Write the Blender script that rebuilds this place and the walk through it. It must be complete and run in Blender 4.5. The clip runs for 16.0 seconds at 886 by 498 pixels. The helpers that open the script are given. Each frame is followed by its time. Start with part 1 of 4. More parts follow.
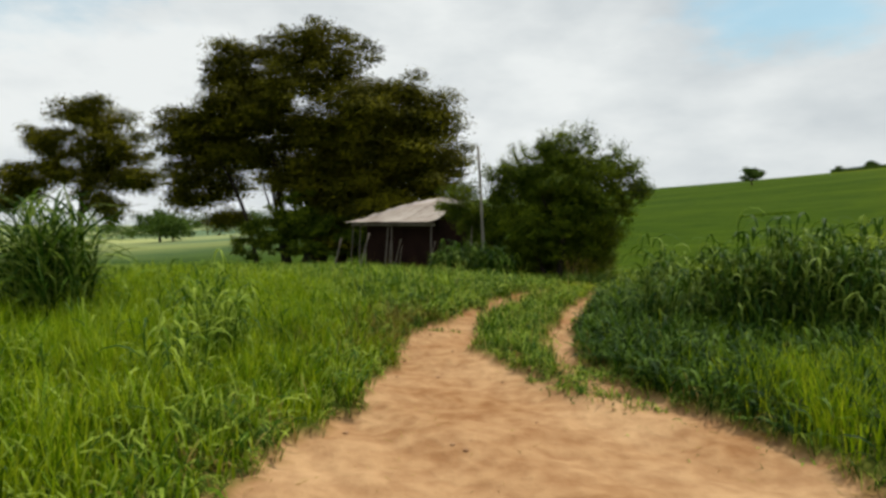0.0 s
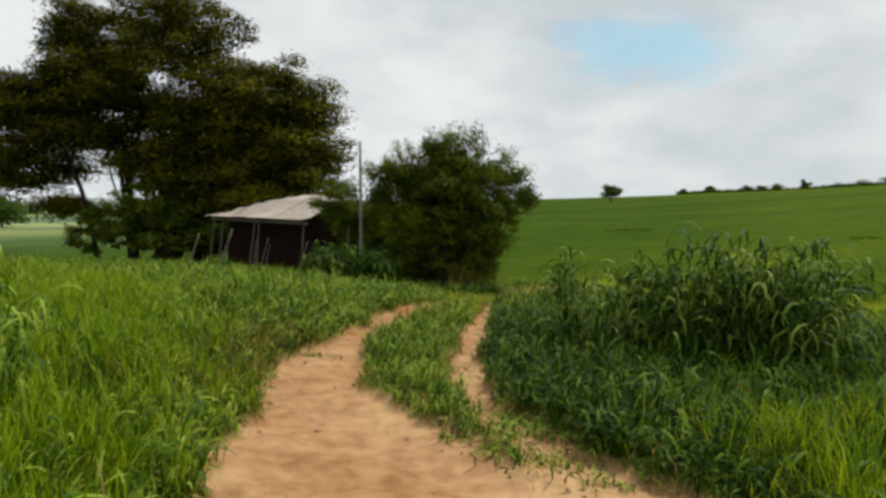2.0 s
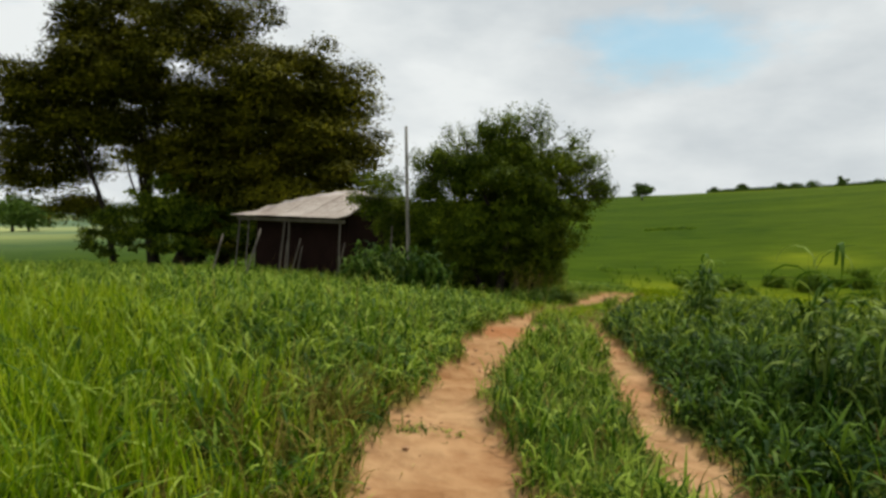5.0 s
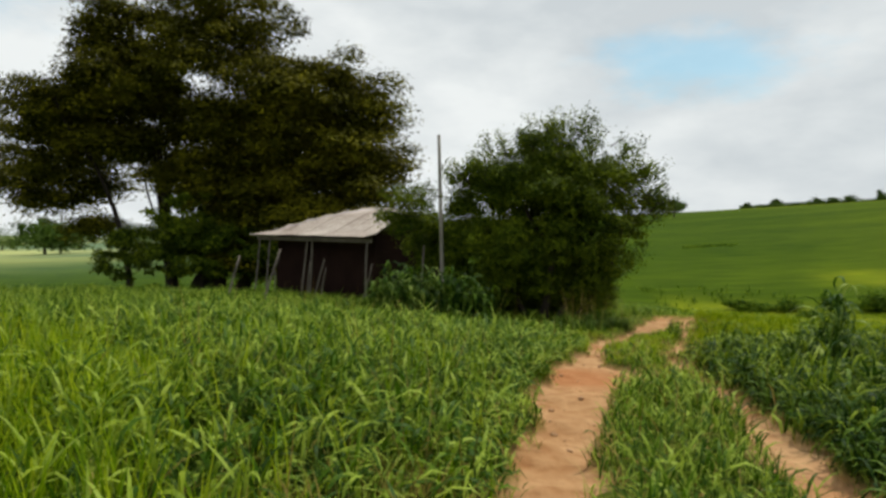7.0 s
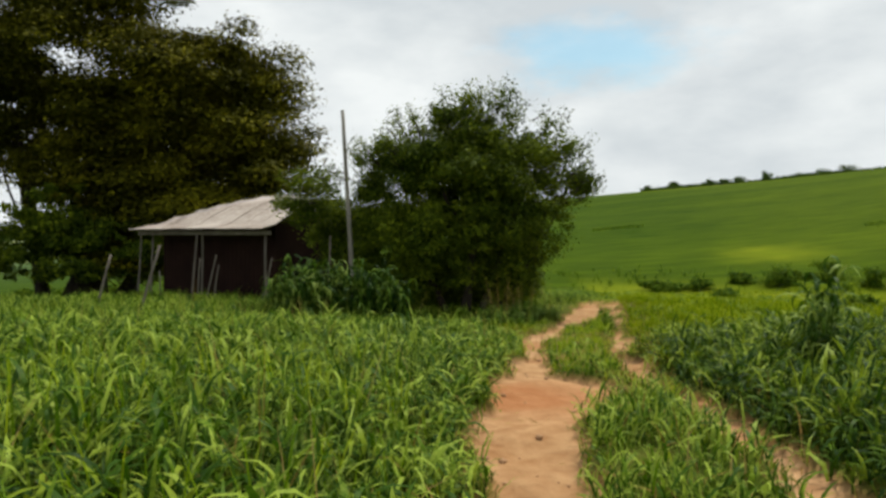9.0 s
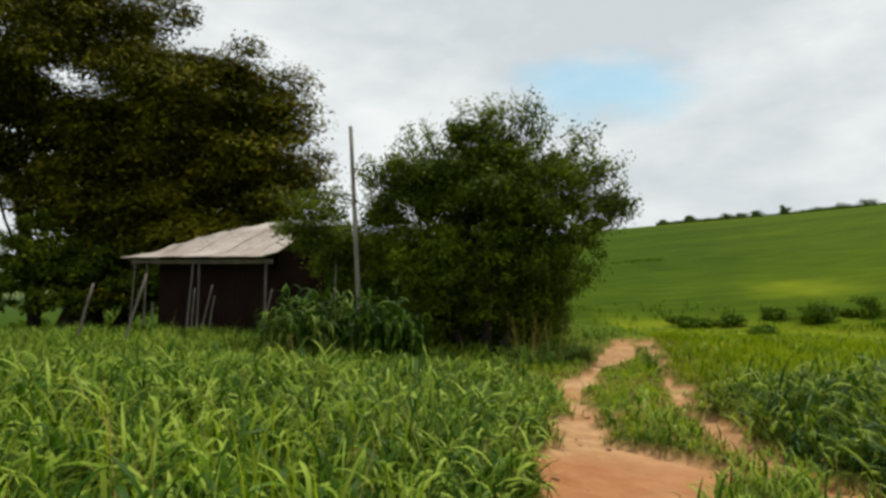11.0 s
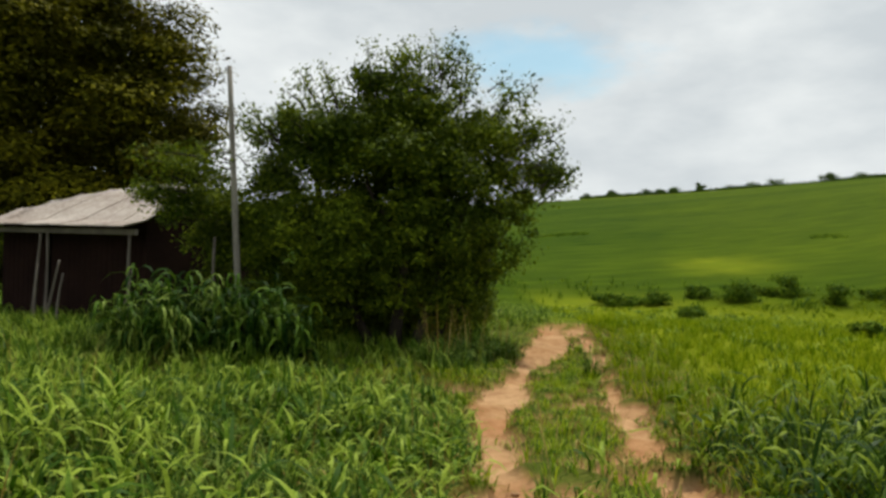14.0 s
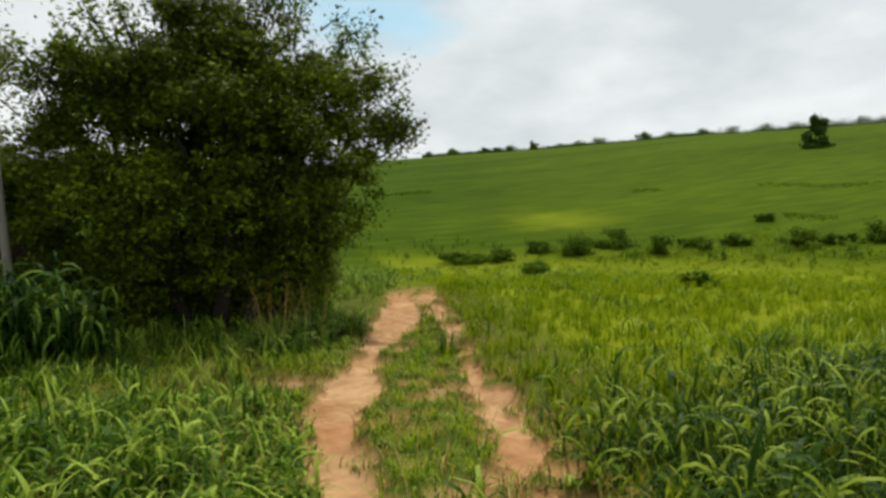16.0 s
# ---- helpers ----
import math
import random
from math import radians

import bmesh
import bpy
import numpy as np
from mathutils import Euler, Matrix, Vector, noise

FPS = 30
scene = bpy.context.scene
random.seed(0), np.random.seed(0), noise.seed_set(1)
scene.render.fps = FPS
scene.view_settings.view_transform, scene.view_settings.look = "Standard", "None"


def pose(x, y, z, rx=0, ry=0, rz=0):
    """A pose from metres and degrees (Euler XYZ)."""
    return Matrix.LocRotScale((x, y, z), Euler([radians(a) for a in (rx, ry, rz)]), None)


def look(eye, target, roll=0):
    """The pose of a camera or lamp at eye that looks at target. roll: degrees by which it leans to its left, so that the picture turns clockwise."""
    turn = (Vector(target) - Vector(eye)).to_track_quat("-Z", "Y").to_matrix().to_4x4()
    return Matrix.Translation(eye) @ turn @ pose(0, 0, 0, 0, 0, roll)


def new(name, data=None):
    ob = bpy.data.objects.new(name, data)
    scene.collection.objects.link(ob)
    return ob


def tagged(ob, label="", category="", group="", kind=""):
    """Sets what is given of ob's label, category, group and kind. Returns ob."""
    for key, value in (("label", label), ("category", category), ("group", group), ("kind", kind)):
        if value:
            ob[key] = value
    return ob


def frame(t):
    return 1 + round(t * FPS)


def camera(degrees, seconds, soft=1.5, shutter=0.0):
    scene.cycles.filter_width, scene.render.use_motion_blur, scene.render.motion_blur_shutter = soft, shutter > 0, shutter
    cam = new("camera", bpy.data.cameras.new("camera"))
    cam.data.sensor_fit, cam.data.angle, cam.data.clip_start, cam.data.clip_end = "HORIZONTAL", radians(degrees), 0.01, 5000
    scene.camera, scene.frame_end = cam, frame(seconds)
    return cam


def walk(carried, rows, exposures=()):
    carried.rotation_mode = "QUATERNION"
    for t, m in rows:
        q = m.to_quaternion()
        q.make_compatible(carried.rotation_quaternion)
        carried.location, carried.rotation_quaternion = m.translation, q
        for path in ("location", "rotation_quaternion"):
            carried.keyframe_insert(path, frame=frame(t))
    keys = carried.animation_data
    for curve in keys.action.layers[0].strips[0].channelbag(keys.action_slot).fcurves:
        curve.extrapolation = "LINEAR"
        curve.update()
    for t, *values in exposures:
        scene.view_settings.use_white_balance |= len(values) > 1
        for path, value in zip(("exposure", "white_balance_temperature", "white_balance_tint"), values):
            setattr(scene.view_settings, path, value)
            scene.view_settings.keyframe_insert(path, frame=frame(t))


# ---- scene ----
cam = camera(69.2, 16.0, soft=3.0)
PATH = [
    (0, (0.849, 0.587, 1.228), (0.469, 2.55, 1.16), 0.4),
    (0.5, (0.719, 1.025, 1.221), (0.48, 3.004, 1.055), 3.1),
    (1, (0.591, 1.543, 1.234), (0.771, 3.524, 1.03), -1.8),
    (1.5, (0.475, 1.932, 1.207), (0.43, 3.931, 1.162), -0.4),
    (2, (0.296, 2.5, 1.216), (0.317, 4.499, 1.169), 3.2),
    (2.5, (0.182, 2.998, 1.179), (0.244, 4.994, 1.081), -0.6),
    (3, (-0.029, 3.541, 1.181), (-0.194, 5.533, 1.095), 0.8),
    (5.5, (-1.134, 6.487, 1.053), (-1.146, 8.487, 1.04), 2.4),
    (6, (-1.283, 7.021, 1.066), (-1.261, 9.021, 1.094), -0.8),
    (6.5, (-1.314, 7.428, 1.059), (-1.264, 9.427, 1.058), -2.3),
    (7, (-1.356, 8.027, 1.055), (-1.485, 10.023, 1.065), 2.3),
    (7.5, (-1.415, 8.436, 1.067), (-1.59, 10.428, 1.04), 0.5),
    (8, (-1.36, 8.975, 1.018), (-1.547, 10.966, 1.075), 1.7),
    (8.5, (-1.369, 9.474, 1.029), (-1.579, 11.463, 1.026), 2.2),
    (9, (-1.374, 10.001, 1.055), (-1.233, 11.996, 1.037), 0.4),
    (11.5, (-1.335, 12.255, 0.943), (-1.241, 14.251, 1.042), 0.7),
    (12, (-1.212, 12.76, 0.976), (-0.944, 14.742, 1.002), -1.4),
    (12.5, (-1.118, 13.215, 0.993), (-1.091, 15.215, 1.007), 0.9),
    (13, (-1.067, 13.649, 1.046), (-1.041, 15.649, 1.046), 2.2),
    (13.5, (-0.886, 14.033, 1.075), (-0.739, 16.027, 1.076), -1.6),
    (14, (-0.711, 14.345, 1.175), (-0.385, 16.318, 1.171), 1.6),
    (14.5, (-0.511, 14.788, 1.175), (0.308, 16.612, 1.104), -1.8),
    (15, (-0.403, 15.095, 1.199), (0.679, 16.773, 1.084), -1.2),
    (15.5, (-0.273, 15.393, 1.23), (0.659, 17.158, 1.098), -0.4),
    (16, (-0.316, 15.68, 1.234), (0.47, 17.515, 1.111), 0.2),
]
EXPOSURES = [(0, -0.06), (1.5, -0.1), (3, -0.08), (5.5, -0.06), (7.5, 0.0), (9, 0.05), (11.5, 0.0), (12, -0.08), (12.5, -0.1), (13, 0.06), (13.5, 0.12), (14, 0.0), (14.5, -0.12), (15, -0.03), (15.5, -0.06), (16, 0.07)]
walk(cam, [(t, look(eye, target, roll)) for t, eye, target, roll in PATH], EXPOSURES)

# ---------------------------------------------------------------- world and light
SUN_EL, SUN_AZ = 65.0, 42.0          # degrees above the horizon, degrees right of straight ahead
world = bpy.data.worlds.new("sky_world")
scene.world = world
world.use_nodes = True
wn, wl = world.node_tree.nodes, world.node_tree.links
wn.clear()
w_out, w_bg = wn.new("ShaderNodeOutputWorld"), wn.new("ShaderNodeBackground")
sky = wn.new("ShaderNodeTexSky")
sky.sky_type, sky.sun_disc = "NISHITA", False
sky.sun_elevation, sky.sun_rotation = radians(SUN_EL), radians(SUN_AZ)
w_co = wn.new("ShaderNodeTexCoord")
w_map = wn.new("ShaderNodeMapping")
w_map.inputs["Scale"].default_value = (1.0, 1.0, 2.4)
w_map.inputs["Location"].default_value = (0.62, 0.15, 0.0)


def w_math(op, a, b):
    m = wn.new("ShaderNodeMath")
    m.operation = op
    for k, v in enumerate((a, b)):
        if isinstance(v, (int, float)):
            m.inputs[k].default_value = v
        else:
            wl.new(v, m.inputs[k])
    return m.outputs[0]


def w_noise(scale, detail, rough):
    t = wn.new("ShaderNodeTexNoise")
    t.inputs["Scale"].default_value, t.inputs["Detail"].default_value, t.inputs["Roughness"].default_value = scale, detail, rough
    wl.new(w_map.outputs["Vector"], t.inputs["Vector"])
    return t.outputs["Fac"]


def w_gap(direction, stretch, inner, outer):
    """1 inside a blue gap of the cloud round a direction, fading to 0 outside it."""
    d = wn.new("ShaderNodeVectorMath")
    d.operation = "SUBTRACT"
    d.inputs[1].default_value = direction
    sc = wn.new("ShaderNodeVectorMath")
    sc.operation = "MULTIPLY"
    sc.inputs[1].default_value = stretch
    ln = wn.new("ShaderNodeVectorMath")
    ln.operation = "LENGTH"
    mr = wn.new("ShaderNodeMapRange")
    mr.interpolation_type = "SMOOTHSTEP"
    mr.inputs["From Min"].default_value, mr.inputs["From Max"].default_value = inner, outer
    mr.inputs["To Min"].default_value, mr.inputs["To Max"].default_value = 1.0, 0.0
    wl.new(w_co.outputs["Generated"], d.inputs[0])
    wl.new(d.outputs["Vector"], sc.inputs[0])
    wl.new(sc.outputs["Vector"], ln.inputs[0])
    wl.new(w_math("ADD", ln.outputs["Value"], w_math("MULTIPLY", w_math("SUBTRACT", w_noise(7.0, 6, 0.6), 0.5), 0.42)), mr.inputs["Value"])
    return mr.outputs["Result"]


w_tone = wn.new("ShaderNodeValToRGB")
w_tone.color_ramp.elements[0].position, w_tone.color_ramp.elements[1].position = 0.40, 0.60
w_tone.color_ramp.elements[0].color = (6.2, 6.7, 6.95, 1)
w_tone.color_ramp.elements[1].color = (8.75, 9.1, 9.05, 1)
wl.new(w_math("ADD", w_math("MULTIPLY", w_noise(1.6, 4, 0.5), 0.6), w_math("MULTIPLY", w_noise(5.5, 7, 0.55), 0.4)), w_tone.inputs["Fac"])
gaps = w_math("MAXIMUM", w_gap((0.285, 0.917, 0.280), (1.0, 1.0, 3.2), 0.0, 0.21), w_gap((-0.70, 0.64, 0.31), (1.0, 1.0, 2.2), 0.02, 0.26))
gaps = w_math("MAXIMUM", gaps, w_gap((-0.1, -0.5, 0.86), (1.0, 1.0, 1.0), 0.1, 0.7))
cover = w_math("SUBTRACT", 1.0, w_math("MULTIPLY", gaps, 0.62))
w_mix = wn.new("ShaderNodeMix")
w_mix.data_type = "RGBA"
wl.new(w_co.outputs["Generated"], w_map.inputs["Vector"])
wl.new(cover, w_mix.inputs["Factor"])
w_blue = wn.new("ShaderNodeMix")
w_blue.data_type, w_blue.blend_type = "RGBA", "MULTIPLY"
w_blue.inputs["Factor"].default_value, w_blue.inputs["B"].default_value = 1.0, (1.15, 1.65, 1.45, 1)
wl.new(sky.outputs["Color"], w_blue.inputs["A"])
wl.new(w_blue.outputs["Result"], w_mix.inputs["A"])
wl.new(w_tone.outputs["Color"], w_mix.inputs["B"])
wl.new(w_mix.outputs["Result"], w_bg.inputs["Color"])
w_bg.inputs["Strength"].default_value = 0.10
wl.new(w_bg.outputs["Background"], w_out.inputs["Surface"])

sun = new("sun", bpy.data.lights.new("sun", "SUN"))
sun.data.energy, sun.data.angle, sun.data.color = 3.3, radians(2.0), (1.0, 0.95, 0.86)
se, sa = radians(SUN_EL), radians(SUN_AZ)
sun.matrix_world = look((40 * math.sin(sa) * math.cos(se), 12 + 40 * math.cos(sa) * math.cos(se), 40 * math.sin(se)), (0, 12, 0))

# ---------------------------------------------------------------- materials
rng = np.random.default_rng(7)


def material(name, colours, scale=3.0, rough=0.85, bump=0.0, fine=40.0, island=0.0, through_light=0.0, spec=0.3, coords="Object"):
    """A two-scale noise material between the colours; island: spread of lightness from piece to piece."""
    m = bpy.data.materials.new(name)
    m.use_nodes = True
    n, l = m.node_tree.nodes, m.node_tree.links
    bsdf = n["Principled BSDF"]
    out = n["Material Output"]
    co = n.new("ShaderNodeTexCoord")
    a, b = n.new("ShaderNodeTexNoise"), n.new("ShaderNodeTexNoise")
    a.inputs["Scale"].default_value, a.inputs["Detail"].default_value = scale, 5
    b.inputs["Scale"].default_value, b.inputs["Detail"].default_value = fine, 4
    ramp = n.new("ShaderNodeValToRGB")
    els = ramp.color_ramp.elements
    els[0].position, els[1].position = 0.3, 0.7
    els[0].color, els[1].color = (*colours[0], 1), (*colours[-1], 1)
    if len(colours) == 3:
        els.new(0.5).color = (*colours[1], 1)
    mixer = n.new("ShaderNodeMath")
    mixer.operation = "MULTIPLY_ADD"
    mixer.inputs[1].default_value = 0.45
    low = n.new("ShaderNodeMath")
    low.operation = "MULTIPLY"
    low.inputs[1].default_value = 0.55
    l.new(co.outputs[coords], a.inputs["Vector"])
    l.new(co.outputs[coords], b.inputs["Vector"])
    l.new(a.outputs["Fac"], low.inputs[0])
    l.new(b.outputs["Fac"], mixer.inputs[0])
    l.new(low.outputs[0], mixer.inputs[2])
    fac = mixer.outputs[0]
    if island:
        geo = n.new("ShaderNodeNewGeometry")
        spread = n.new("ShaderNodeMath")
        spread.operation = "MULTIPLY_ADD"
        spread.inputs[1].default_value = island
        less = n.new("ShaderNodeMath")
        less.operation = "SUBTRACT"
        less.inputs[1].default_value = island / 2
        l.new(geo.outputs["Random Per Island"], spread.inputs[0])
        l.new(fac, less.inputs[0])
        l.new(less.outputs[0], spread.inputs[2])
        fac = spread.outputs[0]
    l.new(fac, ramp.inputs["Fac"])
    l.new(ramp.outputs["Color"], bsdf.inputs["Base Color"])
    bsdf.inputs["Roughness"].default_value = rough
    bsdf.inputs["Specular IOR Level"].default_value = spec
    if bump:
        bp = n.new("ShaderNodeBump")
        bp.inputs["Strength"].default_value, bp.inputs["Distance"].default_value = bump, 0.05
        l.new(b.outputs["Fac"], bp.inputs["Height"])
        l.new(bp.outputs["Normal"], bsdf.inputs["Normal"])
    if through_light:
        tr, mx = n.new("ShaderNodeBsdfTranslucent"), n.new("ShaderNodeMixShader")
        mx.inputs["Fac"].default_value = through_light
        l.new(ramp.outputs["Color"], tr.inputs["Color"])
        l.new(bsdf.outputs["BSDF"], mx.inputs[1])
        l.new(tr.outputs["BSDF"], mx.inputs[2])
        l.new(mx.outputs["Shader"], out.inputs["Surface"])
    return m


GRASS_DEEP = material("grass_deep", [(0.034, 0.084, 0.003), (0.105, 0.190, 0.006), (0.300, 0.395, 0.046)], 0.5, 0.52, island=0.9, through_light=0.32, spec=0.10)
GRASS_LIME = material("grass_lime", [(0.1067, 0.1960, 0.0022), (0.2162, 0.3300, 0.0055), (0.3772, 0.4550, 0.0176)], 0.5, 0.65, island=0.6, through_light=0.42, spec=0.05)
GRASS_TALL = material("grass_tall", [(0.0239, 0.0620, 0.0044), (0.0644, 0.1280, 0.0077), (0.2024, 0.2750, 0.0440)], 0.8, 0.52, island=0.8, through_light=0.28, spec=0.09)
GRASS_DARK = material("grass_dark", [(0.0101, 0.0350, 0.0022), (0.0276, 0.0710, 0.0044), (0.1058, 0.1800, 0.0154)], 0.8, 0.55, island=0.8, through_light=0.26, spec=0.09)
GRASS_VERGE = material("grass_verge", [(0.020, 0.054, 0.003), (0.066, 0.126, 0.005), (0.225, 0.300, 0.018)], 0.6, 0.5, island=0.85, through_light=0.30, spec=0.10)
GRASS_MEADOW = material("grass_meadow", [(0.095, 0.160, 0.002), (0.195, 0.270, 0.005), (0.335, 0.385, 0.014)], 0.3, 0.7, island=0.5, through_light=0.40, spec=0.04)
GRASS_OLIVE = material("grass_olive", [(0.070, 0.070, 0.010), (0.150, 0.125, 0.020), (0.27, 0.215, 0.050)], 1.2, 0.75, island=0.6, through_light=0.25, spec=0.05)
GRASS_DRY = material("grass_dry", [(0.20, 0.13, 0.030), (0.30, 0.20, 0.05), (0.40, 0.30, 0.10)], 0.8, 0.8, island=0.5, through_light=0.2, spec=0.1)
LEAF_BIG = material("leaf_big_tree", [(0.016, 0.018, 0.002), (0.074, 0.074, 0.004), (0.31, 0.275, 0.013)], 0.6, 0.65, island=0.20, through_light=0.08, spec=0.04)
LEAF_BUSH = material("leaf_bush", [(0.024, 0.042, 0.003), (0.070, 0.106, 0.005), (0.24, 0.29, 0.013)], 0.8, 0.6, island=0.30, through_light=0.28, spec=0.08)
LEAF_FAR = material("leaf_far", [(0.036, 0.070, 0.010), (0.085, 0.135, 0.016)], 0.2, 0.8, island=0.4, through_light=0.15, spec=0.1)
LEAF_SHRUB = material("leaf_shrub", [(0.030, 0.070, 0.004), (0.075, 0.140, 0.008), (0.16, 0.22, 0.012)], 0.6, 0.7, island=0.5, through_light=0.3, spec=0.06)
BARK = material("bark", [(0.018, 0.014, 0.010), (0.060, 0.048, 0.036)], 3.0, 0.95, bump=0.6, fine=30, spec=0.1)
POLE_WOOD = material("weathered_pole", [(0.16, 0.14, 0.11), (0.32, 0.29, 0.24)], 2.0, 0.9, bump=0.5, fine=50)
POST_WOOD = material("post_wood", [(0.09, 0.075, 0.06), (0.26, 0.22, 0.175)], 3.0, 0.9, bump=0.5, fine=50)
ROOF_SHEET = material("fibre_cement", [(0.22, 0.17, 0.14), (0.42, 0.36, 0.31), (0.58, 0.52, 0.46)], 0.9, 0.9, bump=0.2, fine=14, spec=0.1)
# Red boards taken near black: the porch shade is put into their colour.
WALL_RED_SHADED = material("old_red_board_shaded", [(0.012, 0.007, 0.006), (0.032, 0.017, 0.013)], 1.2, 0.95, bump=0.3, fine=25, spec=0.03)
STONE_MAT = material("clod", [(0.25, 0.13, 0.06), (0.45, 0.27, 0.14)], 12.0, 0.95, bump=0.4)


def soil_and_field():
    """Bare orange soil where the sheet's soil attribute is high, pasture colours elsewhere, paled by painted haze far
    off.
    """
    m = bpy.data.materials.new("ground")
    m.use_nodes = True
    n, l = m.node_tree.nodes, m.node_tree.links
    bsdf = n["Principled BSDF"]
    co = n.new("ShaderNodeTexCoord")

    def noise_ramp(scale, detail, colours, stops=(0.3, 0.7), stretch=(1, 1, 1), turn=0):
        mp = n.new("ShaderNodeMapping")
        mp.inputs["Scale"].default_value, mp.inputs["Rotation"].default_value = stretch, (0, 0, radians(turn))
        tx, rp = n.new("ShaderNodeTexNoise"), n.new("ShaderNodeValToRGB")
        tx.inputs["Scale"].default_value, tx.inputs["Detail"].default_value = scale, detail
        rp.color_ramp.elements[0].position, rp.color_ramp.elements[1].position = stops
        rp.color_ramp.elements[0].color, rp.color_ramp.elements[1].color = (*colours[0], 1), (*colours[1], 1)
        l.new(co.outputs["Object"], mp.inputs["Vector"])
        l.new(mp.outputs["Vector"], tx.inputs["Vector"])
        l.new(tx.outputs["Fac"], rp.inputs["Fac"])
        return tx, rp

    def blend(fac, a, b):
        mx = n.new("ShaderNodeMix")
        mx.data_type = "RGBA"
        l.new(fac, mx.inputs["Factor"])
        l.new(a, mx.inputs["A"])
        l.new(b, mx.inputs["B"])
        return mx.outputs["Result"]

    def attribute(name):
        at = n.new("ShaderNodeAttribute")
        at.attribute_name = name
        return at.outputs["Fac"]

    _, s1 = noise_ramp(0.8, 8, ((0.285, 0.142, 0.060), (0.50, 0.315, 0.165)))
    t2, s2 = noise_ramp(5.0, 12, ((0.22, 0.096, 0.036), (0.54, 0.335, 0.165)), (0.34, 0.64))
    half = n.new("ShaderNodeValue")
    half.outputs[0].default_value = 0.4
    soil = blend(half.outputs[0], s1.outputs["Color"], s2.outputs["Color"])
    _, wet = noise_ramp(4.0, 6, ((0.30, 0.125, 0.050), (0.40, 0.190, 0.085)))
    soil = blend(attribute("damp"), soil, wet.outputs["Color"])
    _, f1 = noise_ramp(0.02, 6, ((0.018, 0.050, 0.002), (0.060, 0.098, 0.004)), (0.36, 0.64), (0.5, 3.2, 1), 32)
    _, f2 = noise_ramp(0.42, 9, ((0.010, 0.030, 0.001), (0.078, 0.116, 0.004)), (0.38, 0.64), (0.5, 2.4, 1), 32)
    field = blend(half.outputs[0], f1.outputs["Color"], f2.outputs["Color"])
    _, y1 = noise_ramp(0.5, 6, ((0.13, 0.17, 0.006), (0.21, 0.235, 0.010)))
    field = blend(attribute("lime"), field, y1.outputs["Color"])
    # Valley fields in paler tones, with the haze of distance put into the colour.
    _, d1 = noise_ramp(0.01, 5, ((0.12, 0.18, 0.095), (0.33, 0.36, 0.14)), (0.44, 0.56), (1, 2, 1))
    field = blend(attribute("valley_haze"), field, d1.outputs["Color"])
    _, u1 = noise_ramp(3.0, 6, ((0.040, 0.064, 0.008), (0.115, 0.125, 0.022)))
    near = blend(attribute("sward"), field, u1.outputs["Color"])
    col = blend(attribute("soil"), near, soil)
    l.new(col, bsdf.inputs["Base Color"])
    bsdf.inputs["Roughness"].default_value = 0.95
    bsdf.inputs["Specular IOR Level"].default_value = 0.02
    bp = n.new("ShaderNodeBump")
    bp.inputs["Strength"].default_value, bp.inputs["Distance"].default_value = 0.8, 0.07
    l.new(t2.outputs["Fac"], bp.inputs["Height"])
    l.new(bp.outputs["Normal"], bsdf.inputs["Normal"])
    return m


GROUND = soil_and_field()

# ---------------------------------------------------------------- the lie of the land
KNOT_Y = (-12, 0, 6, 9, 12.5, 15, 18.5, 21, 24, 27, 32, 40)
KNOT_Z = (-0.30, -0.38, -0.46, -0.47, -0.36, -0.34, -0.45, -0.68, -0.85, -0.90, -0.95, -1.2)
RIM_AZ = (-180, -120, -60, -38, -26, -10, 8, 20, 29, 43, 57, 90, 140, 180)
RIM_EL = (1.5, 0.0, -0.5, -0.3, 0.55, 2.4, 3.55, 4.42, 5.05, 6.05, 6.32, 5.9, 4.0, 1.5)
RIM_R = (500, 700, 900, 900, 850, 500, 330, 290, 280, 280, 280, 300, 400, 500)
FOOT_R = (60, 60, 60, 60, 58, 45, 38, 38, 38, 38, 38, 40, 50, 60)
FOOT_Z = (-2.0, -3.0, -4.2, -4.2, -3.2, -2.0, -1.7, -1.7, -1.8, -1.8, -1.8, -1.5, -1.6, -2.0)


def smooth(t):
    t = np.clip(t, 0, 1)
    return t * t * (3 - 2 * t)


def near_z(y):
    return sum(np.interp(y + o, KNOT_Y, KNOT_Z) for o in (-1.2, -0.6, 0, 0.6, 1.2)) / 5


# Bare wheel ruts: y, then left and right edge of the left rut, then of the right rut.
RUT_Y = np.array((-12, 2, 4, 5.5, 6.6, 7.4, 8.7, 9.3, 10.2, 11, 11.8, 13.5, 15.2, 15.9, 16.6, 17.3, 18.4, 20, 21.4, 23, 24.4, 26, 27.6, 30.6, 33, 40))
LEFT_A = np.array((-1.5, -1.3, -1.25, -1.25, -1.15, -1.3, -1.36, -1.42, -1.6, -1.5, -1.22, -1.0, -0.74, -0.62, -0.5, -0.2, 0.12, 0.5, 0.76, 1.14, 2.0, 2.62, 3.3, 4.55, 5.6, 8.0))
LEFT_B = np.array((2.4, 2.6, 3.0, 2.7, 2.1, 1.1, 0.10, -0.35, -0.46, -0.50, -0.62, -0.30, 0.22, 0.80, 1.30, 0.50, 0.62, 0.98, 1.36, 2.05, 2.5, 3.45, 4.5, 5.3, 6.4, 8.6))
